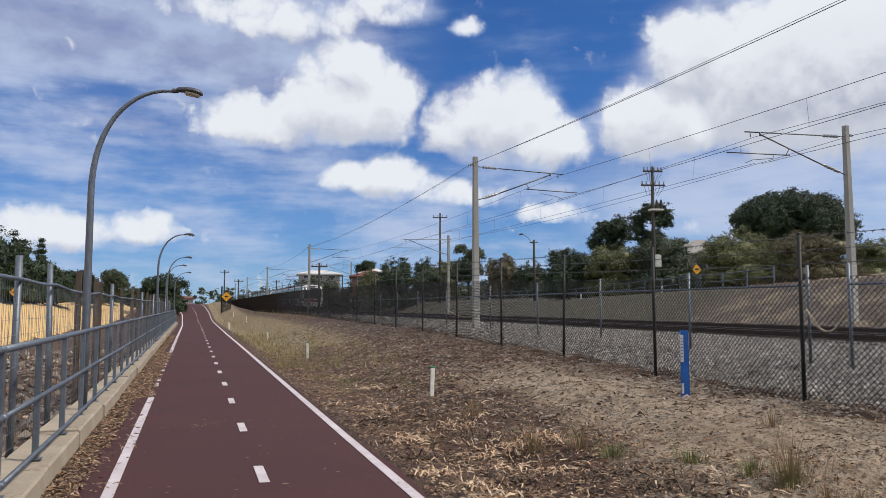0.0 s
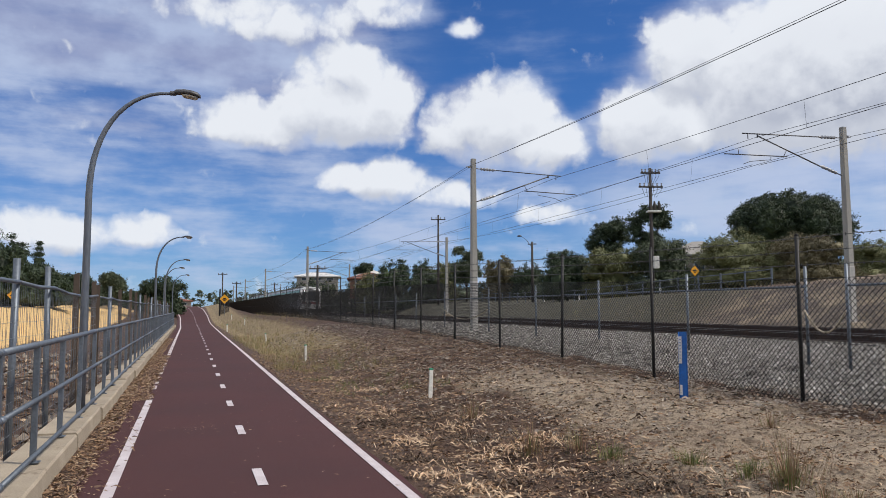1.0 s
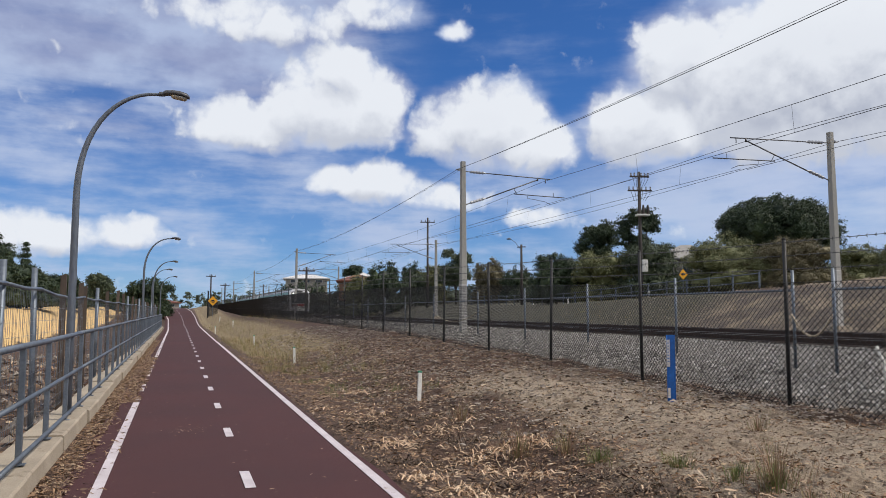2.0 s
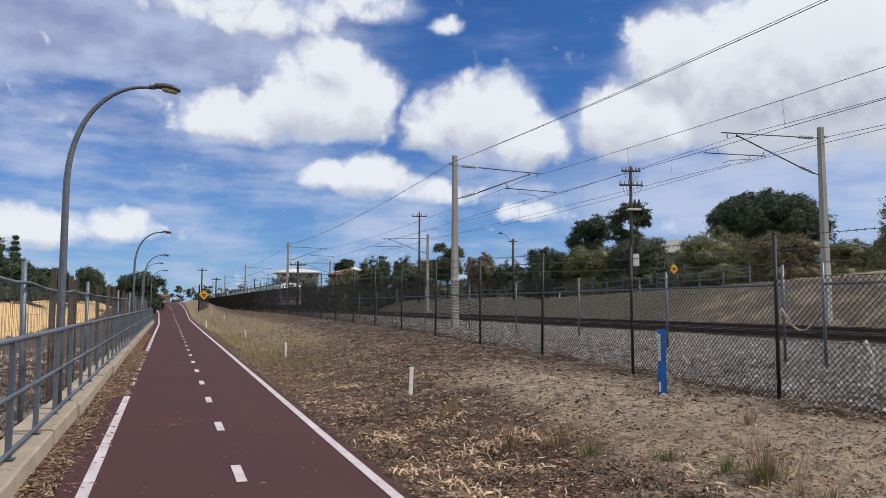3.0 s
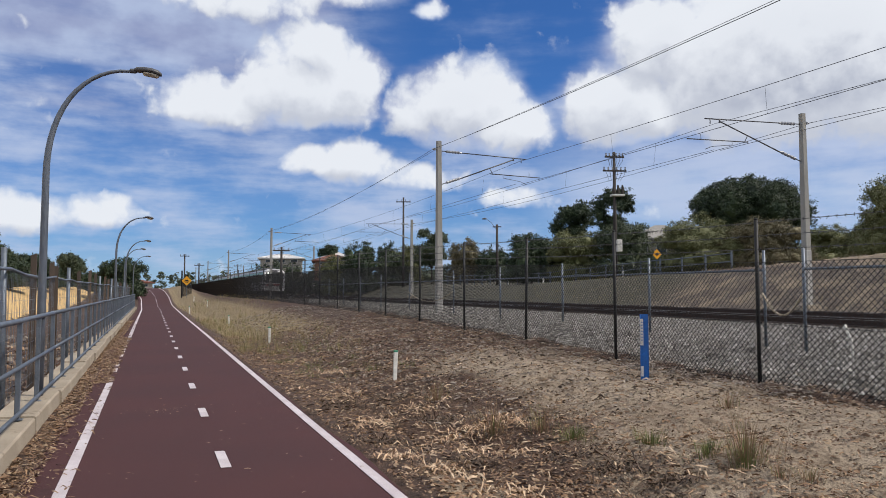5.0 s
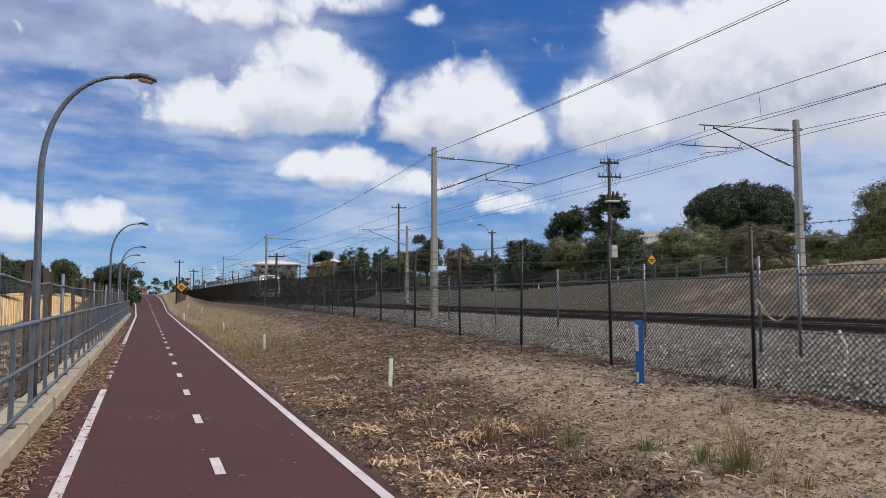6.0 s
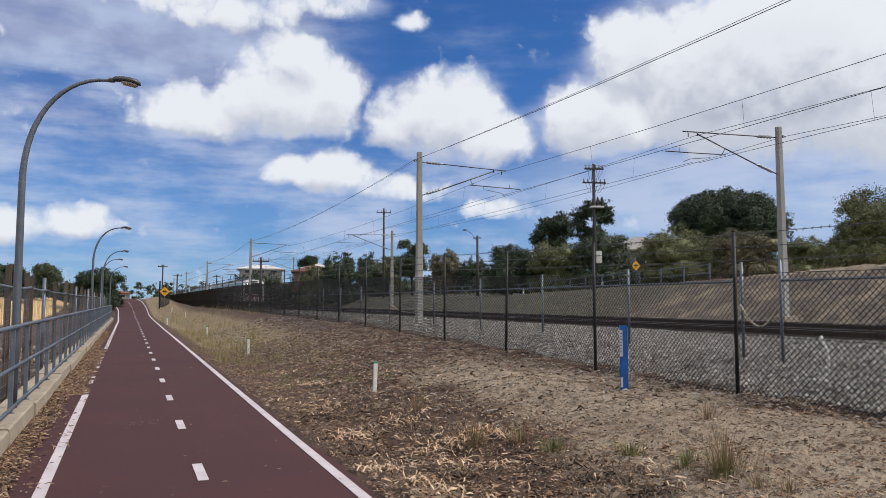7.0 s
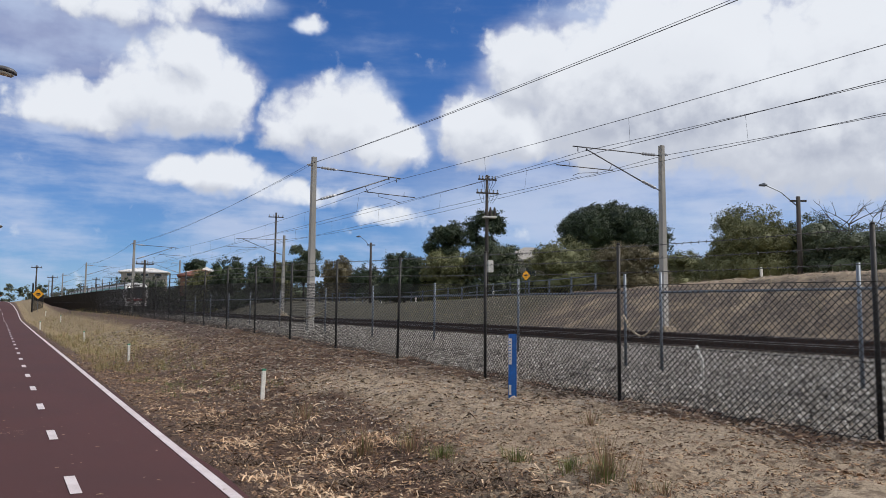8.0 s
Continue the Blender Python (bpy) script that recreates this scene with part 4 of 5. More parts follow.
def spots_in(n, x0, x1, y0, y1, keep=None, power=1.0):
    out = []
    while len(out) < n:
        x, y = RNG.uniform(x0, x1), y0 + (y1 - y0) * RNG.uniform(0, 1) ** power
        if keep is None or RNG.uniform() < keep(x, y):
            out.append((x, y))
    return out


def litter_share(x, y):
    a = noise.noise(Vector((x * 0.8, y * 0.7, 21))) * 0.5 + 0.55
    band = float(np.interp(x, [2.0, 2.3, 4.2, 5.8, 8.6], [0.35, 1.0, 0.9, 0.3, 0.5]))
    if y > 14:
        band = float(np.interp(x, [2.0, 2.3, 4.2, 8.6], [0.5, 1.0, 0.9, 0.9]))
    return max(0.0, min(1.0, a * band))


def build_litter():
    scatter_quads("leaf_litter", spots_in(52000, 2.0, 8.6, 4.2, 30, litter_share, 1.5), M_LITTER, "brown dry leaves and twigs over the verge", "leaf litter", 0.048, 0.015)
    scatter_quads("leaf_litter", spots_in(13000, -1.17, -0.58, 4.5, 46, lambda x, y: 1.0 if x < -0.86 + 0.1 * noise.noise(Vector((0, y * 0.8, 4))) + (0.22 if 15 < y < 29 else 0) else 0.06, 1.4), M_LITTER, "dry brown leaves heaped against the plinth", "leaf litter", 0.06, 0.012)
    scatter_quads("leaf_litter", spots_in(180, -0.6, 2.0, 5, 30), M_LITTER, "few dry leaves on the asphalt", "leaf litter", 0.045, 0.012, 0.1, 0.1)
    scatter_quads("bark_mulch", spots_in(18000, 3.0, 9.0, 8.5, 42, lambda x, y: max(0.0, min(1.0, float(np.interp(x, [3, 4.4, 6.5, 8.2, 9.0], [0.1, 0.6, 0.9, 1.0, 0.4])) * (0.25 + min(1, (y - 8.5) / 8)))), 1.3), M_MULCH, "grey weathered bark mulch on the bank", "mulch", 0.075, 0.024)
    scatter_quads("bark_mulch", spots_in(4200, 7.7, 9.3, 4.5, 14), M_MULCH, "pale grey bark mulch along the fence foot", "mulch", 0.07, 0.02)
    scatter_quads("leaf_litter", [(0.25 + RNG.normal(0, 0.3), 11.4 + RNG.normal(0, 0.22)) for _ in range(70)], M_LITTER, "small smear of dry leaves on the asphalt", "leaf litter", 0.05, 0.01, 0.1, 0.1)
    piles = [(3.47, 8.83, 0.5, 260), (2.67, 9.69, 0.3, 90), (3.59, 10.84, 0.4, 110), (2.52, 7.04, 0.35, 150), (2.31, 7.68, 0.25, 70), (3.99, 8.88, 0.35, 110), (3.41, 16.0, 0.5, 90), (3.1, 7.9, 0.8, 120), (2.8, 13.0, 0.7, 110), (4.2, 6.2, 0.7, 60), (3.2, 19.0, 0.7, 90), (2.9, 6.2, 0.4, 60)]
    spots = [(max(2.08, x + RNG.normal(0, s * 0.5)), max(4.0, y + RNG.normal(0, s * 0.4))) for x, y, s, n in piles for _ in range(n)]
    spots += spots_in(260, 2.1, 5.2, 4.6, 16, litter_share)
    scatter_quads("bark_strips", spots, M_STRAW, "bleached curled bark strips lying in heaps", "bark", 0.095, 0.013, 0.5, 0.6)
    heaps = [(4.03, 6.36, 0.34, 420), (4.06, 5.77, 0.3, 300), (3.95, 7.07, 0.3, 260), (3.47, 11.88, 0.6, 420), (2.61, 11.21, 0.5, 360), (2.84, 7.25, 0.4, 260), (3.4, 9.7, 0.5, 420), (2.5, 8.5, 0.4, 320), (3.6, 5.4, 0.3, 160)]
    spots = [(max(2.05, x + RNG.normal(0, s * 0.6)), max(4.0, y + RNG.normal(0, s * 0.5))) for x, y, s, n in heaps for _ in range(n)]
    scatter_quads("twig_heaps", spots, M_TWIG, "dark broken twigs and bark lying in heaps", "twigs", 0.11, 0.011, 0.4, 0.5)
    scatter_quads("leaf_litter", spots_in(5000, 3.4, 8.4, 4.4, 16), M_TWIG, "fine dark crumbs of leaf on bare sand", "leaf litter", 0.03, 0.012)
    scatter_stones("sand_clods", spots_in(9000, 2.3, 8.4, 4.4, 17, lambda x, y: 0.9 if x > 3.6 else 0.3), M_CLOD, "small clods and pebbles on sandy ground", "pebbles", 0.024)


def build_ballast():
    scatter_stones("ballast", spots_in(52000, 8.75, 14.9, 4.5, 30, None, 1.35), M_STONE, "pale grey crushed stone ballast beside the track", "ballast", 0.066)
    scatter_stones("ballast", spots_in(14000, 9.0, 14.9, 30, 80, None, 1.3), M_STONE, "grey crushed stone ballast farther along the track", "ballast", 0.1)


def blades(spots, mat, label, height, count, spread):
    n = [int(count * k) for _, _, k in spots]
    k = np.repeat([p[2] for p in spots], n)
    a, r = RNG.uniform(0, 6.28, len(k)), abs(RNG.normal(0, spread, len(k))) * k
    bx, by = np.repeat([p[0] for p in spots], n) + r * np.cos(a), np.repeat([p[1] for p in spots], n) + r * np.sin(a)
    h = height * k * RNG.uniform(0.4, 1.2, len(k))
    b = np.stack([bx, by, ground_heights(bx, by) - 0.01], 1)
    lean = np.stack([np.cos(a), np.sin(a), 0 * a], 1) * (h * RNG.uniform(0.1, 0.75, len(k)))[:, None]
    w = np.stack([-np.sin(a), np.cos(a), 0 * a], 1) * 0.003
    rise = np.stack([0 * h, 0 * h, h], 1)
    verts = np.stack([b - w, b + w, b + lean * 0.4 + rise * 0.6 + w * 0.7, b + lean * 0.4 + rise * 0.6 - w * 0.7, b + lean + rise], 1).reshape(-1, 3)
    faces = [f for q in range(0, len(k) * 5, 5) for f in ((q, q + 1, q + 2, q + 3), (q + 3, q + 2, q + 4))]
    return loose("grass_tuft", verts.tolist(), faces, mat, label, "grass")


def build_grass():
    for x, y, k in [(4.91, 5.83, 1.25), (4.97, 5.17, 0.5), (4.78, 5.29, 0.45), (3.72, 8.59, 1.05), (4.15, 8.25, 1.0), (3.94, 11.15, 1.0), (6.37, 7.83, 0.7)]:
        blades([(x, y, k)], M_REDGRASS, "tuft of thin reddish seeding grass on sandy ground", 0.30, 110, 0.12)
    for x, y, k in [(4.7, 6.95, 0.8), (4.82, 6.24, 0.7), (4.25, 7.71, 0.8), (4.88, 5.8, 0.8)]:
        blades([(x, y, k)], M_GREENGRASS, "low tuft of green grass on sandy ground", 0.2, 200, 0.13)
    blades([(x, y, RNG.uniform(0.5, 1.2)) for x, y in spots_in(260, 2.25, 5.4, 20, 46, lambda x, y: 1.0 if x < 4.2 else 0.35)], M_GRASS, "dry yellow grass growing along the path", 0.34, 22, 0.16)
    blades([(x, y, RNG.uniform(0.5, 1.0)) for x, y in spots_in(60, 2.7, 4.8, 14, 24)], M_GREENGRASS, "low green weeds among dry leaves", 0.16, 30, 0.16)
    scatter_quads("slope_litter", spots_in(7000, 25.4, 33.5, 6, 50), M_MULCH, "dark twigs and dead grass on the cutting slope", "leaf litter", 0.13, 0.035)
    blades([(x, y, RNG.uniform(0.6, 1.4)) for x, y in spots_in(420, 25.5, 34, 8, 60)], M_GRASS, "dry grass on the cutting slope", 0.3, 10, 0.3)
    blades([(x, y, RNG.uniform(0.6, 1.2)) for x, y in spots_in(150, 2.3, 7.4, 46, 90)], M_GRASS, "dry grass on the far verge", 0.45, 16, 0.4)


# ---- markers, signs and poles ----


def build_marker_posts():
    g = Geo().box(0, 0, 0.2, 0.075, 0.03, 0.62, cut=0.008)
    first = None
    for x, y in ((4.1, 13.9), (3.55, 26.0), (3.45, 39.0), (4.4, 70.0), (2.5, 58.5), (4.5, 95.0)):
        m = pose(x, y, ground_z(x, y), RNG.normal(0, 1.5), RNG.normal(0, 1.5), RNG.uniform(-8, 8))
        if first is None:
            first = thing("marker_post", (0, 0, 0), "white path marker post with a green tip in leaf litter", "marker post", "white marker posts")
            part("stake", g, M_WHITE, first)
            part("tip", Geo().box(0, 0, 0.525, 0.078, 0.033, 0.035, cut=0.006), M_GREENCAP, first, "green tip")
            first.matrix_basis = m
        else:
            copy_thing(first, m)
    x, y = 7.05, 10.55
    post = thing("cable_marker", (x, y, ground_z(x, y)), "blue plastic cable marker post with white labels", "marker post", turn=-33)
    g = Geo().sweep([(-0.062, -0.03), (-0.062, 0.03), (-0.045, 0.04), (0.045, 0.04), (0.062, 0.03), (0.062, -0.03), (0.045, -0.012), (-0.045, -0.012)], [(-0.2, 0, 0), (0.99, 0, 0)])
    g.v = [(a, c, b) for a, b, c in g.v]
    part("blade", g, M_BLUE, post)
    part("label_plate", Geo().box(-0.036, -0.034, 0.72, 0.045, 0.008, 0.40, cut=0.002), M_WHITE, post, "white label strip")
    part("label_plate", Geo().box(-0.036, -0.034, 0.13, 0.035, 0.008, 0.15, cut=0.002), M_WHITE, post, "white label strip")
    for k in range(7):
        part("bar", Geo().box(-0.036, -0.039, 0.60 + 0.045 * k, 0.03, 0.003, 0.012), M_BLUE, post)


def build_diamond_sign(at, size, label, height, dark=True):
    sign = thing("warning_sign", at, label, "road sign")
    part("pole", Geo().tube([(0, 0, -0.3), (0, 0, height + size * 0.6)], 0.03, 8), M_GALV, sign)
    s = size
    g = Geo()
    ring = [(0, -s), (s, 0), (0, s), (-s, 0)]
    g.add([(x, -0.04 + dy, height + z) for dy in (0, 0.02) for x, z in ring], [(0, 1, 2, 3), (7, 6, 5, 4)] + [(k, 4 + k, 4 + (k + 1) % 4, (k + 1) % 4) for k in range(4)])
    plate = part("plate", g, M_YELLOW, sign)
    if dark:
        h = Geo()
        h.add([(x, -0.046, height + z) for x, z in ((-s * 0.5, -s * 0.12), (s * 0.5, -s * 0.12), (s * 0.22, s * 0.2), (-s * 0.22, s * 0.2))], [(0, 1, 2, 3)])
        h.box(0, -0.046, height - s * 0.3, s * 0.5, 0.004, s * 0.12)
        part("symbol", h, M_SIGNBLACK, plate)
    return sign


def build_signs():
    build_diamond_sign((33.0, 47.7, ground_z(33.0, 47.7)), 0.36, "yellow diamond warning sign with a black hump symbol", 1.55)
    build_diamond_sign((-11.5, 61.0, ground_z(-11.5, 61.0)), 0.36, "yellow diamond warning sign beyond the sand bank", 1.7)
    build_diamond_sign(up(4.2, 108.0, 0.5), 0.62, "large yellow diamond path sign with a black symbol", 2.35)


def pole_with_arms(at, height, label, arms, name="power_pole", gear=False, turn=0):
    p = thing(name, at, label, "power pole", "timber power poles", turn)
    part("shaft", Geo().tube([(0, 0, -1.5), (0, 0, height)], [0.17, 0.11], 10), M_POLE, p, smooth=True)
    for z, w in arms:
        a = part("crossarm", Geo().box(0, -0.12, z, w, 0.1, 0.12, cut=0.01), M_POLE, p)
        for k in range(6 if gear else 4):
            x = -w / 2 + 0.1 + (w - 0.2) * k / (5 if gear else 3)
            part("insulator", Geo().tube([(x, -0.12, z + 0.05), (x, -0.12, z + 0.14), (x, -0.12, z + 0.2), (x, -0.12, z + 0.3)], [0.03, 0.075, 0.04, 0.07], 8), M_INSUL, a)
            if gear:
                part("jumper_wire", Geo().tube([(x, -0.12, z + 0.3), (x * 0.85 + 0.1, -0.1, z - 0.25), (x * 0.5, -0.05, z - 0.8)], 0.014, 4), M_WIRE, a)
    return p


def build_poles():
    x, y = 34.0, 54.6
    z = ground_z(x, y)
    p = pole_with_arms((x, y, z), 13.6 - z, "dark timber power pole with crossarms, fuses and a transformer", [(13.2 - z, 1.55), (12.1 - z, 1.9)], gear=True, turn=-14)
    for k in (-1, 0, 1):
        part("fuse_switch", Geo().tube([(k * 0.35 + 0.2, -0.3, 10.25 - z), (k * 0.35 + 0.2, -0.3, 10.5 - z), (k * 0.35 + 0.2, -0.3, 10.95 - z)], [0.1, 0.13, 0.06], 8), M_POLE, p)
    part("platform", Geo().box(0.15, -0.25, 10.15 - z, 1.05, 0.5, 0.14, cut=0.02), M_WHITE, p, "pale equipment platform")
    part("meter_box", Geo().box(0.22, -0.3, 6.2 - z, 0.42, 0.3, 0.95, cut=0.03), M_WHITE, p, "white steel equipment box")
    x, y = 30.6, 100.0
    z = ground_z(x, y)
    pole_with_arms((x, y, z), 15.6 - z, "tall dark power pole with a short crossarm", [(15.0 - z, 1.9)], turn=-17)
    for x, y, top in ((12.7, 85.0, 7.7), (5.6, 155, 11.0), (8.4, 160, 9.6), (22.0, 170, 11.8), (18.5, 190, 11.0), (-12.0, 150, 8.0), (-13.5, 162, 7.6)):
        z = ground_z(x, y)
        pole_with_arms((x, y, z), top - z, "far dark timber power pole with a crossarm", [(top - z - 0.4, 1.7)], turn=-10)
    for x, y, top, dx in ((34.2, 78.0, 10.1, -1.15), (38.9, 29.6, 8.9, -1.75)):
        z = ground_z(x, y)
        p = thing("street_lamp", (x, y, z), "timber street lamp pole with an outreach arm", "street lamp", "street lamps on the far road", turn=-30)
        part("pole", Geo().tube([(0, 0, -1), (0, 0, top - z)], [0.16, 0.11], 10), M_POLE, p, smooth=True)
        part("crossarm", Geo().box(0, 0, top - z - 0.25, 0.9, 0.1, 0.1, cut=0.01), M_POLE, p)
        part("outreach", Geo().tube([(0, 0, top - z - 0.6), (dx * 0.55, 0, top - z + 0.25), (dx, 0, top - z + 0.62)], 0.03, 6), M_GALV, p)
        h = part("lantern", Geo().tube([(dx + 0.05, 0, top - z + 0.62), (dx - 0.1, 0, top - z + 0.66), (dx - 0.4, 0, top - z + 0.62)], [0.05, 0.11, 0.06], 8), M_LAMPPOLE, p)
    # low posts on the slope's top and in the field
    g = Geo().box(0, 0, 0.25, 0.14, 0.1, 0.6, cut=0.02)
    me = None
    for x, y in ((33.2, 27.5), (33.6, 18.0), (33.8, 16.3), (33, 52), (36, 58), (33.5, 66), (38, 71), (41, 74), (44, 80), (35, 77), (40, 84), (33, 88)):
        if me is None:
            me = thing("boundary_post", (x, y, ground_z(x, y)), "short white boundary post in dry grass", "post", "white boundary posts")
            part("stake", g, M_WHITE, me)
        else:
            copy_thing(me, pose(x, y, ground_z(x, y)))
    # a rail fence in front of the far gardens
    row = thing("garden_fence", (33.0, 40.0, ground_z(33.0, 40.0)), "low grey post and rail fence before far gardens", "fence")
    ox, oy, oz = row.location
    last = None
    for k in range(24):
        x, y = 33.0 + 0.12 * k, 40.0 + 2.6 * k
        p = Vector((x - ox, y - oy, ground_z(x, y) - oz))
        part("post", Geo().box(p.x, p.y, p.z + 0.5, 0.1, 0.1, 1.3, cut=0.01), M_GALV, row)
        if last is not None:
            for h in (0.55, 1.05):
                part("rail", Geo().tube([last + Vector((0, 0, h)), p + Vector((0, 0, h))], 0.035, 6), M_GALV, row)
        last = p


# ---- trees ----


def crown_mesh(blobs, leaves, size, mat, seed, core=0.0):
    """Leaves in clumps over the outer part of several lobes (centre and radii)."""
    rng = np.random.default_rng(seed)
    B = np.array(blobs, float)
    vol = (B[:, 3] * B[:, 4] * B[:, 5]) ** 0.67
    per = 40
    which = np.repeat(np.arange(len(B)), np.maximum(6, (vol / vol.sum() * leaves / per).astype(int)))
    n = len(which)
    d = rng.normal(size=(n, 3))
    d /= np.linalg.norm(d, axis=1)[:, None]
    low = d[:, 2] < -0.6
    d[low, 2] *= -0.4
    bump = np.array([noise.noise(Vector(v) * 2.3 + Vector((seed, 0, 0))) for v in d])
    c = B[which, :3] + d * (rng.uniform(0.62, 1.0, n) ** 0.5 * (0.86 + 0.25 * bump))[:, None] * B[which, 3:]
    cr = (0.16 + size * 1.2) * rng.uniform(0.8, 1.6, n)
    m = n * per
    d, c, cr = np.repeat(d, per, 0), np.repeat(c, per, 0), np.repeat(cr, per)
    p = c + rng.normal(size=(m, 3)) * cr[:, None] * (0.5, 0.5, 0.36)
    nrm = d * 0.7 + rng.normal(size=(m, 3)) * 0.6 + (0, 0, 0.25)
    nrm /= np.linalg.norm(nrm, axis=1)[:, None]
    t = np.cross(nrm, rng.normal(size=(m, 3)))
    t /= np.linalg.norm(t, axis=1)[:, None] + 1e-9
    s = np.cross(nrm, t)
    k = (size * rng.uniform(0.55, 1.25, m))[:, None]
    verts = np.stack([p - t * k, p - s * k * 0.45 + nrm * k * 0.15, p + t * k, p + s * k * 0.45 + nrm * k * 0.15], 1).reshape(-1, 3)
    verts, faces = verts.tolist(), np.arange(m * 4).reshape(-1, 4).tolist()
    if core:
        for b in B:
            n0 = len(verts)
            for i in range(7):
                for j in range(10):
                    e = Vector((math.sin(math.pi * i / 6) * math.cos(0.628 * j), math.sin(math.pi * i / 6) * math.sin(0.628 * j), math.cos(math.pi * i / 6)))
                    g = core * (1 + 0.15 * noise.noise(e * 2.1 + Vector(b[:3])))
                    verts.append([b[0] + e.x * b[3] * g, b[1] + e.y * b[4] * g, b[2] + e.z * b[5] * g])
            faces += [[n0 + i * 10 + j, n0 + i * 10 + 10 + j, n0 + i * 10 + 10 + (j + 1) % 10, n0 + i * 10 + (j + 1) % 10] for i in range(6) for j in range(10)]
    me = bpy.data.meshes.new("crown")
    me.from_pydata(verts, [], faces)
    me.materials.append(mat)
    me.update()
    return me


def tree(x, y, base, top, width, kind, label, leaves, mat, seed, size=0.22):
    """A tree from its place, true heights of the crown's foot and top, and the crown's width."""
    rng = np.random.default_rng(seed)
    gz = ground_z(x, y)
    t = thing("tree", (x, y, gz), label, "tree" if kind != "bush" else "bush", "trees and bushes along the railway")
    h, w, foot = top - gz, width / 2, max(0.1, base - gz)
    deep = h - foot
    blobs = []
    if kind == "dome":
        blobs = [(0, 0, foot + deep * 0.46, w * 0.92, w * 0.92, deep * 0.5)]
        for k in range(16):
            a = 2.4 * k
            r = w * rng.uniform(0.35, 0.8)
            blobs.append((r * math.cos(a), r * math.sin(a), foot + deep * (0.32 + 0.45 * (1 - (r / w) ** 2)), w * 0.3, w * 0.3, deep * 0.24))
    elif kind == "bush":
        foot, deep = 0.0, h
        blobs = [(0, 0, h * 0.49, w * 0.82, w * 0.82, h * 0.53)]
        for k in range(10):
            a = 0.63 * k
            blobs.append((w * 0.66 * math.cos(a), w * 0.66 * math.sin(a), h * 0.16, w * 0.36, w * 0.36, h * 0.22))
        for k in range(13):
            a = 2.4 * k
            r = w * rng.uniform(0.3, 0.72)
            blobs.append((r * math.cos(a), r * math.sin(a), h * rng.uniform(0.25, 0.9 - 0.32 * r / w), w * rng.uniform(0.28, 0.42), w * rng.uniform(0.28, 0.42), h * rng.uniform(0.16, 0.25)))
    elif kind == "gum":
        for k in range(18):
            a = 2.4 * k
            r = w * rng.uniform(0.1, 0.7)
            blobs.append((r * math.cos(a), r * math.sin(a), foot + deep * rng.uniform(0.12, 0.85), w * rng.uniform(0.36, 0.52), w * rng.uniform(0.36, 0.52), deep * rng.uniform(0.15, 0.25)))
    elif kind == "pine":
        for k in range(9):
            u = k / 8
            n = 5 if k < 7 else 2
            for j in range(n):
                a = 6.28 * j / n + k
                r = w * (1 - u * 0.9) * 0.55
                blobs.append((r * math.cos(a), r * math.sin(a), foot + deep * (0.04 + 0.92 * u), w * (1 - u * 0.85) * 0.5, w * (1 - u * 0.85) * 0.5, deep * 0.035))
    g = Geo()
    trunk = max(0.09, w * 0.055)
    g.tube([(0, 0, -0.4), (trunk * 0.3, 0, foot + deep * 0.2), (0, trunk * 0.5, foot + deep * (0.93 if kind == "pine" else 0.55))], [trunk, trunk * 0.75, trunk * 0.25], 8)
    for b in ([] if kind == "bush" else blobs[:12]):
        g.tube([(0, 0, foot * 0.6 + deep * 0.1), (b[0] * 0.5, b[1] * 0.5, (foot + b[2]) * 0.5 + deep * 0.05), (b[0] * 0.9, b[1] * 0.9, b[2])], [trunk * 0.5, trunk * 0.32, trunk * 0.12], 6)
    part("trunk", g, M_BARK, t, smooth=True)
    part("crown", crown_mesh(blobs, leaves, size, mat, seed, 0.56 if kind in ("bush", "dome") else (0.4 if kind == "gum" else 0.0)), None, t)
    return t


def bare_tree(x, y, top):
    z = ground_z(x, y)
    t = thing("tree", (x, y, z), "leafless tree with thin grey branches", "tree", "trees and bushes along the railway")
    g = Geo()
    rng = np.random.default_rng(5)

    def grow(p, d, ln, r, depth):
        q = p + d * ln
        g.tube([p, p.lerp(q, 0.5) + Vector(rng.normal(0, 0.04, 3)) * ln, q], [r, r * 0.8, r * 0.55], 5, False)
        if depth:
            for _ in range(3):
                e = (d + Vector(rng.normal(0, 0.5, 3))).normalized()
                e.z = abs(e.z) * 0.8 + 0.1
                grow(q, e.normalized(), ln * rng.uniform(0.55, 0.8), r * 0.55, depth - 1)
    grow(Vector((0, 0, -0.3)), Vector((0.05, 0, 1)), (top - z) * 0.42, 0.12, 4)
    part("trunk", g, M_BARK, t)


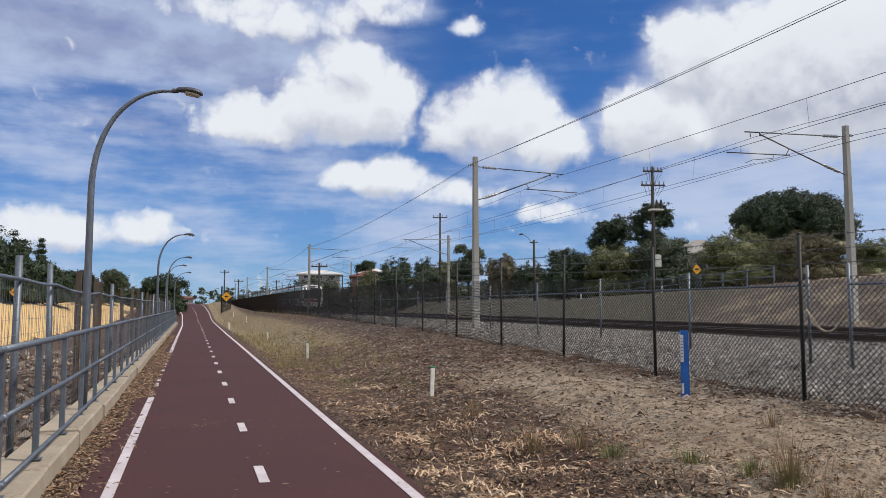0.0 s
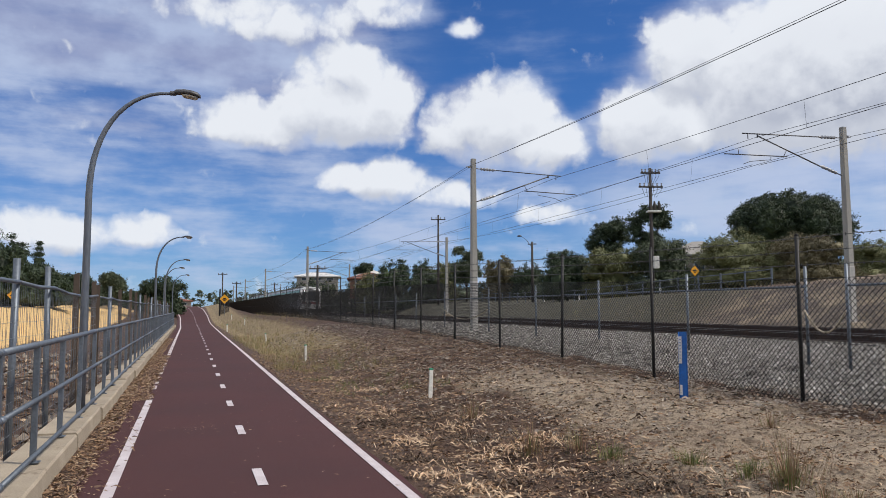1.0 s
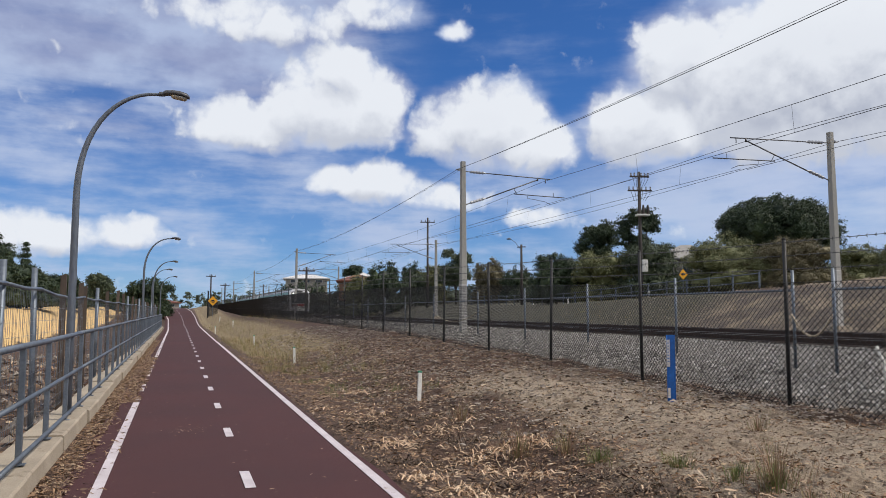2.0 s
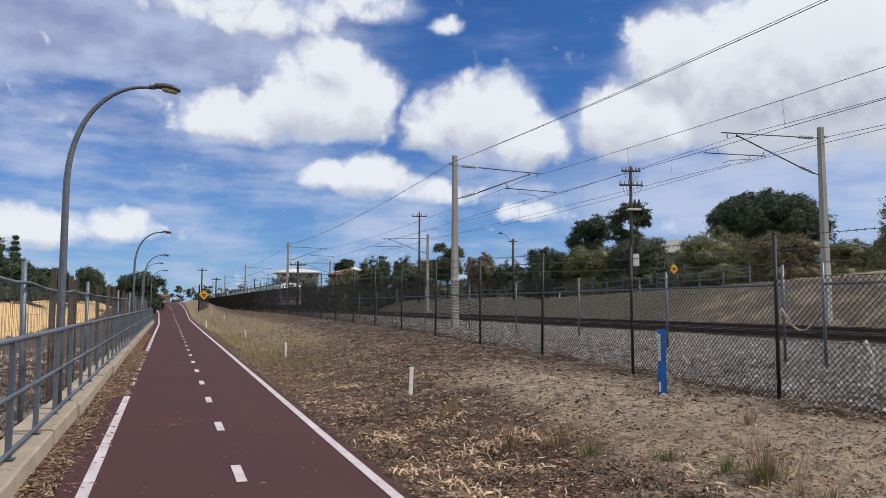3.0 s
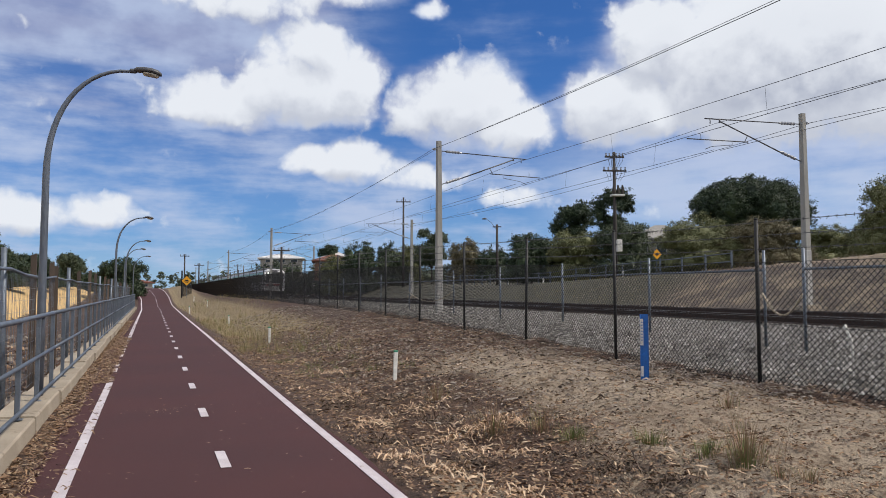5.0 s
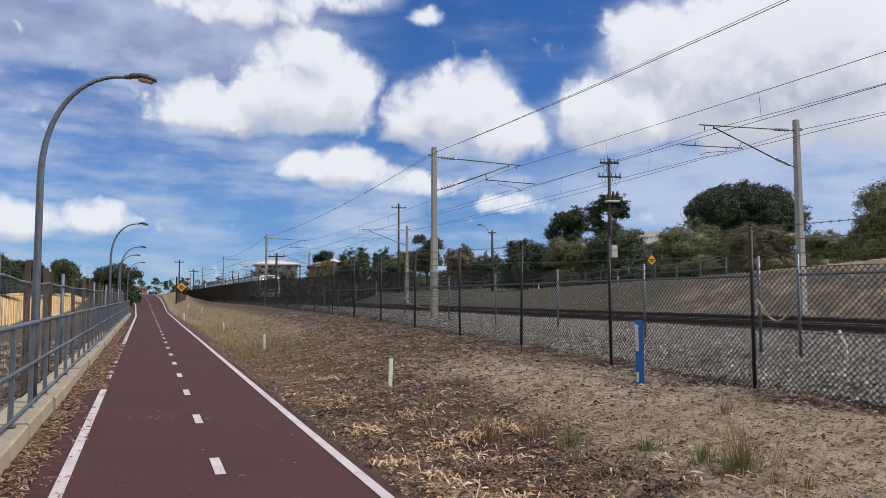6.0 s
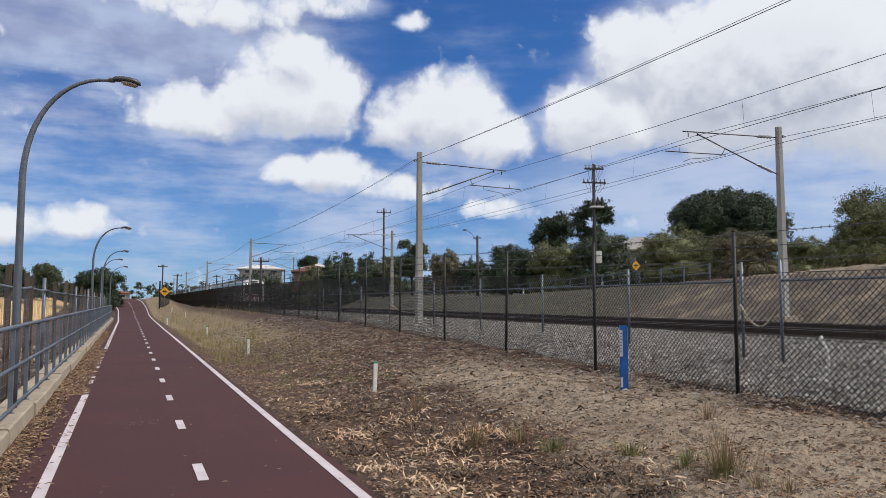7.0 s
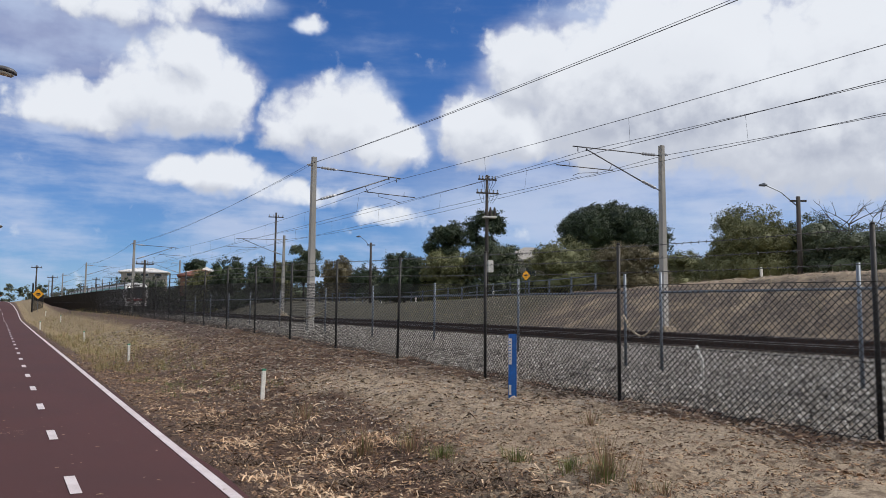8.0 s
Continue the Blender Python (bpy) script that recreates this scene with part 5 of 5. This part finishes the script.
def build_trees():
    tree(52.6, 61.4, 5.4, 14.35, 12.0, "dome", "huge dark green dome-shaped tree behind bushes", 90000, M_LEAF_DARK, 11, 0.11)
    tree(37.5, 48.9, 5.0, 8.3, 6.8, "bush", "rounded olive green bush at the cutting's top", 62000, M_LEAF_OLIVE, 12, 0.066)
    tree(40.9, 46.0, 4.8, 8.0, 6.4, "bush", "rounded brownish green bush at the cutting's top", 56000, M_LEAF_BROWN, 13, 0.066)
    tree(39.2, 47.6, 4.6, 6.6, 4.4, "bush", "low olive bush between larger bushes", 26000, M_LEAF_BROWN, 14, 0.066)
    tree(48.7, 47.5, 5.2, 7.8, 6.5, "bush", "olive green bush behind the railway mast", 30000, M_LEAF_OLIVE, 15, 0.075)
    tree(45.5, 41.0, 5.0, 7.2, 4.2, "bush", "low dark bush on the cutting's top", 26000, M_LEAF_OLIVE, 16, 0.075)
    tree(39.0, 33.0, 4.9, 9.0, 6.0, "bush", "tall yellowish green bush at the cutting's top", 62000, M_LEAF_OLIVE, 17, 0.066)
    tree(42.7, 36.5, 4.6, 6.9, 5.6, "bush", "dark spreading bush at the cutting's top", 34000, M_LEAF_BROWN, 18, 0.07)
    tree(41.3, 30.4, 4.6, 8.6, 4.6, "bush", "thin grey green tree beside a street lamp", 20000, M_LEAF_GREY, 19, 0.065)
    tree(41.4, 27.2, 4.7, 7.6, 6.4, "bush", "dark green bush at the cutting's top", 34000, M_LEAF_GREY, 20, 0.066)
    tree(41.0, 22.5, 4.7, 7.8, 4.6, "bush", "dark green bush at the cutting's top", 34000, M_LEAF_OLIVE, 41, 0.066)
    bare_tree(41.6, 28.6, 9.4)
    tree(46.9, 84.4, 8.6, 13.8, 5.6, "gum", "dark open-crowned gum tree", 24000, M_LEAF_DARK, 21, 0.121)
    tree(48.9, 78.5, 7.6, 14.6, 5.0, "gum", "dark tall gum tree behind a power pole", 24000, M_LEAF_DARK, 22, 0.121)
    for k, (x, y, b, t, w, m) in enumerate([(35.5, 72.5, 5.6, 9.0, 6.0, M_LEAF_DARK), (38.7, 69.4, 5.6, 9.1, 6.4, M_LEAF_OLIVE), (42.2, 66.2, 5.6, 9.7, 6.8, M_LEAF_GREY), (42.4, 98, 6.8, 9.6, 5.0, M_LEAF_DARK), (40.3, 102.4, 6.6, 11.0, 5.2, M_LEAF_BROWN)]):
        tree(x, y, b, t, w, "bush", "dense clipped garden tree in a hedge row", 25350, m, 30 + k, 0.121)
    for k, (x, y, b, t, w, kd, m) in enumerate([(37.4, 108.5, 7.0, 12.4, 5.2, "gum", M_LEAF_GREY), (34.3, 120, 7, 11.6, 4.2, "bush", M_LEAF_DARK), (27.8, 112, 6.6, 11.2, 6.2, "bush", M_LEAF_DARK), (25.6, 118, 6.8, 9.6, 5.2, "bush", M_LEAF_OLIVE), (28.6, 137.5, 8.2, 12.0, 3.6, "gum", M_LEAF_DARK), (35.7, 114.3, 7.2, 11.2, 4.6, "bush", M_LEAF_OLIVE), (32.5, 112, 6.8, 9.4, 5.4, "bush", M_LEAF_GREY)]):
        tree(x, y, b, t, w, kd, "dark garden tree among far houses", 17550, m, 50 + k, 0.145)
    for k, (x, y, b, t, w, kd, m) in enumerate([(-17.8, 83.7, 4.2, 10.6, 9.5, "bush", M_LEAF_DARK), (-15.6, 92, 3.8, 8.0, 9.0, "bush", M_LEAF_DARK), (-17.5, 104.5, 4.0, 8.8, 9.0, "bush", M_LEAF_GREY), (-13.2, 108, 4.0, 7.9, 6.0, "bush", M_LEAF_DARK), (-10.3, 118.4, 4.6, 8.3, 3.6, "gum", M_LEAF_GREY), (-11.8, 125, 4.3, 6.8, 4.2, "bush", M_LEAF_DARK), (-3.7, 116.4, 3.6, 8.4, 6.2, "bush", M_LEAF_DARK), (-22, 78, 3.6, 8.4, 7.5, "bush", M_LEAF_GREY), (-9.0, 135, 4.4, 6.6, 5.0, "bush", M_LEAF_DARK)]):
        tree(x, y, b, t, w, kd, "dark green tree beyond the building site", 34320, m, 70 + k, 0.133)
    for k, (x, y, t, w) in enumerate([(20.0, 143, 10.0, 4.6), (23.2, 142, 9.7, 4.6), (17.6, 144, 8.9, 4.6), (26.2, 134, 9.3, 4.8), (29.5, 131, 9.4, 4.4)]):
        tree(x, y, 5.0, t, w, "bush", "dark garden bush before a far house", 9000, M_LEAF_GREY if k % 2 else M_LEAF_DARK, 110 + k, 0.145)
    tree(-19.8, 120.9, 6.0, 12.8, 3.4, "pine", "dark tiered pine beyond the building site", 9360, M_LEAF_DARK, 90, 0.110)
    blobs = []
    for k in range(60):
        y = 14 + 2.0 * k
        x = 50 + 9 * math.sin(k * 0.9) * (0.4 if y > 60 else 0.25) + max(0, y - 60) * -0.12 + (6 if y < 36 else 0)
        blobs.append((x, y, ground_z(x, y) + 0.9, 2.4, 2.2, 1.9 + 0.5 * math.sin(k * 2.1)))
    tagged(new("hedge", crown_mesh(blobs, 36000, 0.17, M_LEAF_GREY, 97, 0.45)), "dense dark hedge behind the bushes of the cutting", "hedge", kind="stuff")
    # a far belt of trees along the skyline
    blobs = []
    for k in range(70):
        u = k / 69
        x = -70 + 150 * u
        y = 235 + 18 * math.sin(k * 1.7)
        blobs.append((x, y, RISE * y + 3.4 + 1.3 * math.sin(k * 2.9) + max(0, x) * 0.035, 3.4, 2.5, 2.3 + 0.7 * math.sin(k * 4.1)))
    me = crown_mesh(blobs, 26000, 0.36, M_LEAF_GREY, 99)
    tagged(new("far_woods", me), "far belt of dark trees along the skyline", "trees", kind="stuff")


# ---- houses ----


def house(x, y, w, d, wall_h, roof_h, base, wall, roof, label, turn):
    h = thing("house", (x, y, base), label, "house", "far houses", turn)
    part("wall", Geo().box(0, 0, wall_h / 2 - 1, w, d, wall_h + 2, cut=0.02), wall, h)
    e, r = 0.5, max(0.1, w / 2 - d / 2)
    g = Geo()
    g.add([(-w / 2 - e, -d / 2 - e, wall_h), (w / 2 + e, -d / 2 - e, wall_h), (w / 2 + e, d / 2 + e, wall_h), (-w / 2 - e, d / 2 + e, wall_h), (-r, 0, wall_h + roof_h), (r, 0, wall_h + roof_h),
           (-w / 2 - e, -d / 2 - e, wall_h - 0.2), (w / 2 + e, -d / 2 - e, wall_h - 0.2), (w / 2 + e, d / 2 + e, wall_h - 0.2), (-w / 2 - e, d / 2 + e, wall_h - 0.2)],
          [(0, 1, 5, 4), (1, 2, 5), (2, 3, 4, 5), (3, 0, 4), (6, 7, 1, 0), (7, 8, 2, 1), (8, 9, 3, 2), (9, 6, 0, 3), (9, 8, 7, 6)])
    part("roof", g, roof, h)
    for k in (-1, 0, 1):
        q = part("window", Geo().box(k * w * 0.3, -d / 2 - 0.02, wall_h * 0.55, w * 0.18, 0.1, wall_h * 0.42, cut=0.01), M_WHITE, h, "window in a white frame")
        part("pane", Geo().box(k * w * 0.3, -d / 2 - 0.06, wall_h * 0.55, w * 0.15, 0.06, wall_h * 0.34), M_GLASS, q)
    return h


def build_houses():
    house(22.5, 150, 7.5, 5.0, 1.3, 0.8, 8.9, M_WALL, M_ROOFWHITE, "far two-storey house with a pale metal roof", -10)
    house(30.0, 138, 4.6, 4.0, 1.5, 1.2, 8.2, M_WALL, M_ROOFWHITE, "far house with a bright white roof", -14)
    house(27.5, 128, 6.0, 5.0, 1.1, 1.0, 7.6, M_BRICKWALL, M_ROOFTILE, "far brick house with a terracotta tiled roof", -12)
    house(48.5, 69.5, 6.0, 5.0, 2.6, 1.5, 5.6, M_WALL, M_ROOFGREY, "cream house with a pale gabled roof behind hedges", -32)
    house(44.0, 112, 4.2, 4.0, 1.2, 1.0, 7.4, M_WALL, M_ROOFWHITE, "far house with a white roof among trees", -20)
    house(-4.5, 215, 9, 6, 1.7, 0.8, 5.6, M_WALL, M_ROOFTILE, "far low house at the end of the path", 4)


# ---- building site ----


def build_site():
    scatter_stones("site_rubble", spots_in(2200, -7.6, -1.9, 5, 40, None, 1.3), M_RUBBLE, "broken rubble and soil on the building site", "rubble", 0.16)
    scatter_quads("site_debris", spots_in(1800, -7.6, -1.9, 5, 36, None, 1.3), M_LITTER, "scattered twigs and scraps on the building site", "debris", 0.3, 0.05)
    for k in range(14):
        x, y = RNG.uniform(-6.5, -2.4), RNG.uniform(6, 30)
        ln = RNG.uniform(1.0, 2.6)
        t = thing("timber_plank", (x, y, ground_z(x, y) + 0.08), "rough sawn plank lying on the building site", "plank", "loose planks", RNG.uniform(0, 180))
        part("board", Geo().box(0, 0, 0, ln, 0.16, 0.05, pose(0, 0, 0, RNG.uniform(-8, 8), RNG.uniform(-6, 6), 0).to_3x3(), 0.006), M_TIMBER, t)
    for x, y, s in ((-2.6, 8.6, 0.5), (-3.4, 10.4, 0.6), (-4.4, 14.0, 0.8), (-5.0, 19.0, 0.9)):
        scatter_stones("concrete_lump", [(x, y), (x - 0.5, y + 0.4)], M_CONCRETE, "broken concrete lump on the building site", "rubble", s, 0.2)
    fence = thing("site_hoarding", (-14.5, 40, ground_z(-14.5, 40)), "dark blue cloth on a fence beyond the sand bank", "fence")
    ox, oy, oz = fence.location
    for k in range(22):
        a, b = (-15.0 - 0.1 * k, 30 + 4 * k), (-15.0 - 0.1 * (k + 1), 34 + 4 * k)
        za, zb = ground_z(*a) - oz, ground_z(*b) - oz
        part("post", Geo().tube([(a[0] - ox, a[1] - oy, za - 0.3), (a[0] - ox, a[1] - oy, za + 1.3)], 0.04, 6), M_GALV, fence)
        g = Geo().add([(a[0] - ox, a[1] - oy, za), (b[0] - ox, b[1] - oy, zb), (b[0] - ox, b[1] - oy, zb + 1.1), (a[0] - ox, a[1] - oy, za + 1.1), (a[0] - ox - 0.02, a[1] - oy, za), (b[0] - ox - 0.02, b[1] - oy, zb), (b[0] - ox - 0.02, b[1] - oy, zb + 1.1), (a[0] - ox - 0.02, a[1] - oy, za + 1.1)],
                      [(0, 1, 2, 3), (7, 6, 5, 4), (3, 2, 6, 7), (0, 4, 5, 1)])
        part("cloth", g, M_TARP, fence)


# ---- train ----


def build_train():
    nose = 113.0
    train = thing("commuter_train", up(16.0, nose, 1.0), "silver electric commuter train with a white cab and red band", "train")
    train.rotation_euler = (math.atan(RISE), 0, 0)
    shell = [(-1.36, 0.62), (-1.45, 1.0), (-1.45, 2.5), (-1.36, 3.25), (-1.15, 3.5), (1.15, 3.5), (1.36, 3.25), (1.45, 2.5), (1.45, 1.0), (1.36, 0.62)]
    roof = [(-1.16, 3.49), (-0.8, 3.64), (0, 3.7), (0.8, 3.64), (1.16, 3.49)]

    def flip(g):
        g.f = [f[::-1] for f in g.f]
        return g

    y = 0.0
    for car in range(4):
        a, b = y, y + 24.0
        cab_front, cab_back = car in (0, 2), car in (1, 3)
        s0, s1 = a + (1.3 if cab_front else 0), b - (1.3 if cab_back else 0)
        body = part("car_body", flip(Geo().sweep(shell, [(s0, 0, 0), (s1, 0, 0)])), M_STEELBODY, train)
        part("roof", flip(Geo().sweep(roof, [(s0, 0, 0), (s1, 0, 0)])), M_TRAINROOF, body)
        part("underframe", Geo().box(0, (a + b) / 2, 0.45, 2.5, 21, 0.5, cut=0.03), M_TRAINDARK, body)
        for yy in (a + 4, b - 4):
            for w in (-1.1, 1.1):
                part("wheelset", Geo().tube([(-0.7, yy + w, 0.4), (0.7, yy + w, 0.4)], 0.4, 16), M_TRAINDARK, body)
            part("bogie", Geo().box(0, yy, 0.4, 2.3, 3.0, 0.35, cut=0.04), M_TRAINDARK, body)
        for sx in (-1, 1):
            part("green_band", Geo().box(sx * 1.385, (s0 + s1) / 2, 3.06, 0.06, s1 - s0 - 0.1, 0.34, pose(0, 0, 0, 0, sx * -7, 0).to_3x3()), M_TRAINGREEN, body)
            doors = [a + 6.2, a + 12.2, b - 5.6]
            for dy in doors:
                d = part("door", Geo().box(sx * 1.45, dy, 1.98, 0.05, 1.35, 2.05, cut=0.02), M_TRAINDARK, body, "dark recessed sliding doors")
                for k in (-0.34, 0.34):
                    part("pane", Geo().box(sx * 1.475, dy + k, 2.3, 0.02, 0.5, 0.85, cut=0.008), M_GLASS, d)
            edges = sorted([s0 + 1.0] + [d - 0.8 for d in doors] + [d + 0.8 for d in doors] + [s1 - 0.6])
            for k in range(0, len(edges), 2):
                n = max(1, int((edges[k + 1] - edges[k]) / 1.45))
                step = (edges[k + 1] - edges[k]) / n
                for j in range(n):
                    part("window", Geo().box(sx * 1.452, edges[k] + step * (j + 0.5), 2.3, 0.03, step - 0.12, 0.9, cut=0.012), M_GLASS, body)
        for yy in (a + 7, a + 17):
            part("roof_unit", Geo().box(0, yy, 3.78, 1.7, 3.6, 0.28, cut=0.08), M_TRAINROOF, body)
        for is_cab, ye, sgn in ((cab_front, a, 1), (cab_back, b, -1)):
            if not is_cab:
                continue
            g = Geo().sweep([(x * k, z) for x, z in shell[:5] + [(-0.8, 3.64), (0.8, 3.64)] + shell[5:] for k in (1.0,)], [(ye + sgn * 1.3, 0, 0), (ye + sgn * 0.45, 0, 0), (ye + sgn * 0.28, 0, 0)])
            n = len(shell) + 2
            front = [(x * 0.95, ye + sgn * (0.05 + 0.1 * max(0, z - 1.4)), 0.66 + (z - 0.62) * 0.965) for x, _, z in g.v[2 * n:3 * n]]
            g.f = g.f[:-1]
            m = len(g.v)
            g.v += front
            g.f += [(2 * n + j, 2 * n + (j + 1) % n, m + (j + 1) % n, m + j) for j in range(n)] + [tuple(range(m, m + n))]
            if sgn > 0:
                g.f = g.f
            cab = part("cab", g, M_TRAINWHITE, train, "white painted driving cab")

            def pane(x0, x1, z0, z1, off, name, mat, parent, label=""):
                q = Geo()
                pts = []
                for dy in (off, off - 0.06):
                    for x, z in ((x0, z0), (x1, z0), (x1 * 0.96, z1), (x0 * 0.96, z1)):
                        pts.append((x, ye + sgn * (0.05 + 0.1 * max(0, z - 1.4) - dy), z))
                q.add(pts, [(0, 1, 2, 3), (7, 6, 5, 4), (0, 4, 5, 1), (1, 5, 6, 2), (2, 6, 7, 3), (3, 7, 4, 0)])
                return part(name, q, mat, parent, label)
            pane(-1.18, 1.18, 1.72, 3.22, 0.02, "windscreen_surround", M_TRAINDARK, cab)
            screen = pane(-1.08, 1.08, 1.8, 2.95, 0.04, "windscreen", M_GLASS, cab, "dark glass windscreen")
            pane(-1.2, 1.2, 1.32, 1.58, 0.025, "red_band", M_TRAINRED, cab, "red band")
            pane(-1.15, -0.82, 1.36, 1.54, 0.04, "lamp_cluster", M_TRAINDARK, cab)
            pane(0.82, 1.15, 1.36, 1.54, 0.04, "lamp_cluster", M_TRAINDARK, cab)
            pane(-0.4, 0.4, 3.28, 3.48, 0.03, "destination_box", M_TRAINDARK, cab)
            part("skirt", Geo().box(0, ye + sgn * 0.6, 0.42, 2.5, 0.9, 0.5, cut=0.05), M_TRAINDARK, cab)
            for x in (-0.88, 0.88):
                part("headlamp", Geo().tube([(x, ye + sgn * 0.22, 3.07), (x, ye + sgn * 0.12, 3.07)], 0.085, 14), M_HEADLAMP, cab, "lit headlamp")
            for sx in (-1, 1):
                part("cab_window", Geo().box(sx * 1.42, ye + sgn * 0.85, 2.35, 0.06, 0.5, 1.0, cut=0.02), M_GLASS, cab)
        if car in (1, 3):
            pan = part("pantograph", Geo().box(0, a + 3.0, 3.86, 1.5, 1.8, 0.08, cut=0.02).tube([(0, a + 2.3, 3.9), (0, a + 3.9, 4.55), (0, a + 2.8, 5.2)], 0.04, 6), M_TRAINDARK, train)
            part("contact_strip", Geo().box(0, a + 2.8, 5.22, 1.7, 0.28, 0.05, cut=0.01), M_TRAINDARK, pan)
        y += 24.4

# ---- assembly ----
build_ground()
build_path()
build_kerb()
build_railing()
build_site_fence()
build_street_lamp()
build_rail_fence()
build_fence_gate()
build_inner_posts()
build_masts()
build_wires()
build_tracks()
build_train()
build_houses()
build_trees()
build_poles()
build_signs()
build_marker_posts()
build_site()
build_ballast()
build_litter()
build_grass()
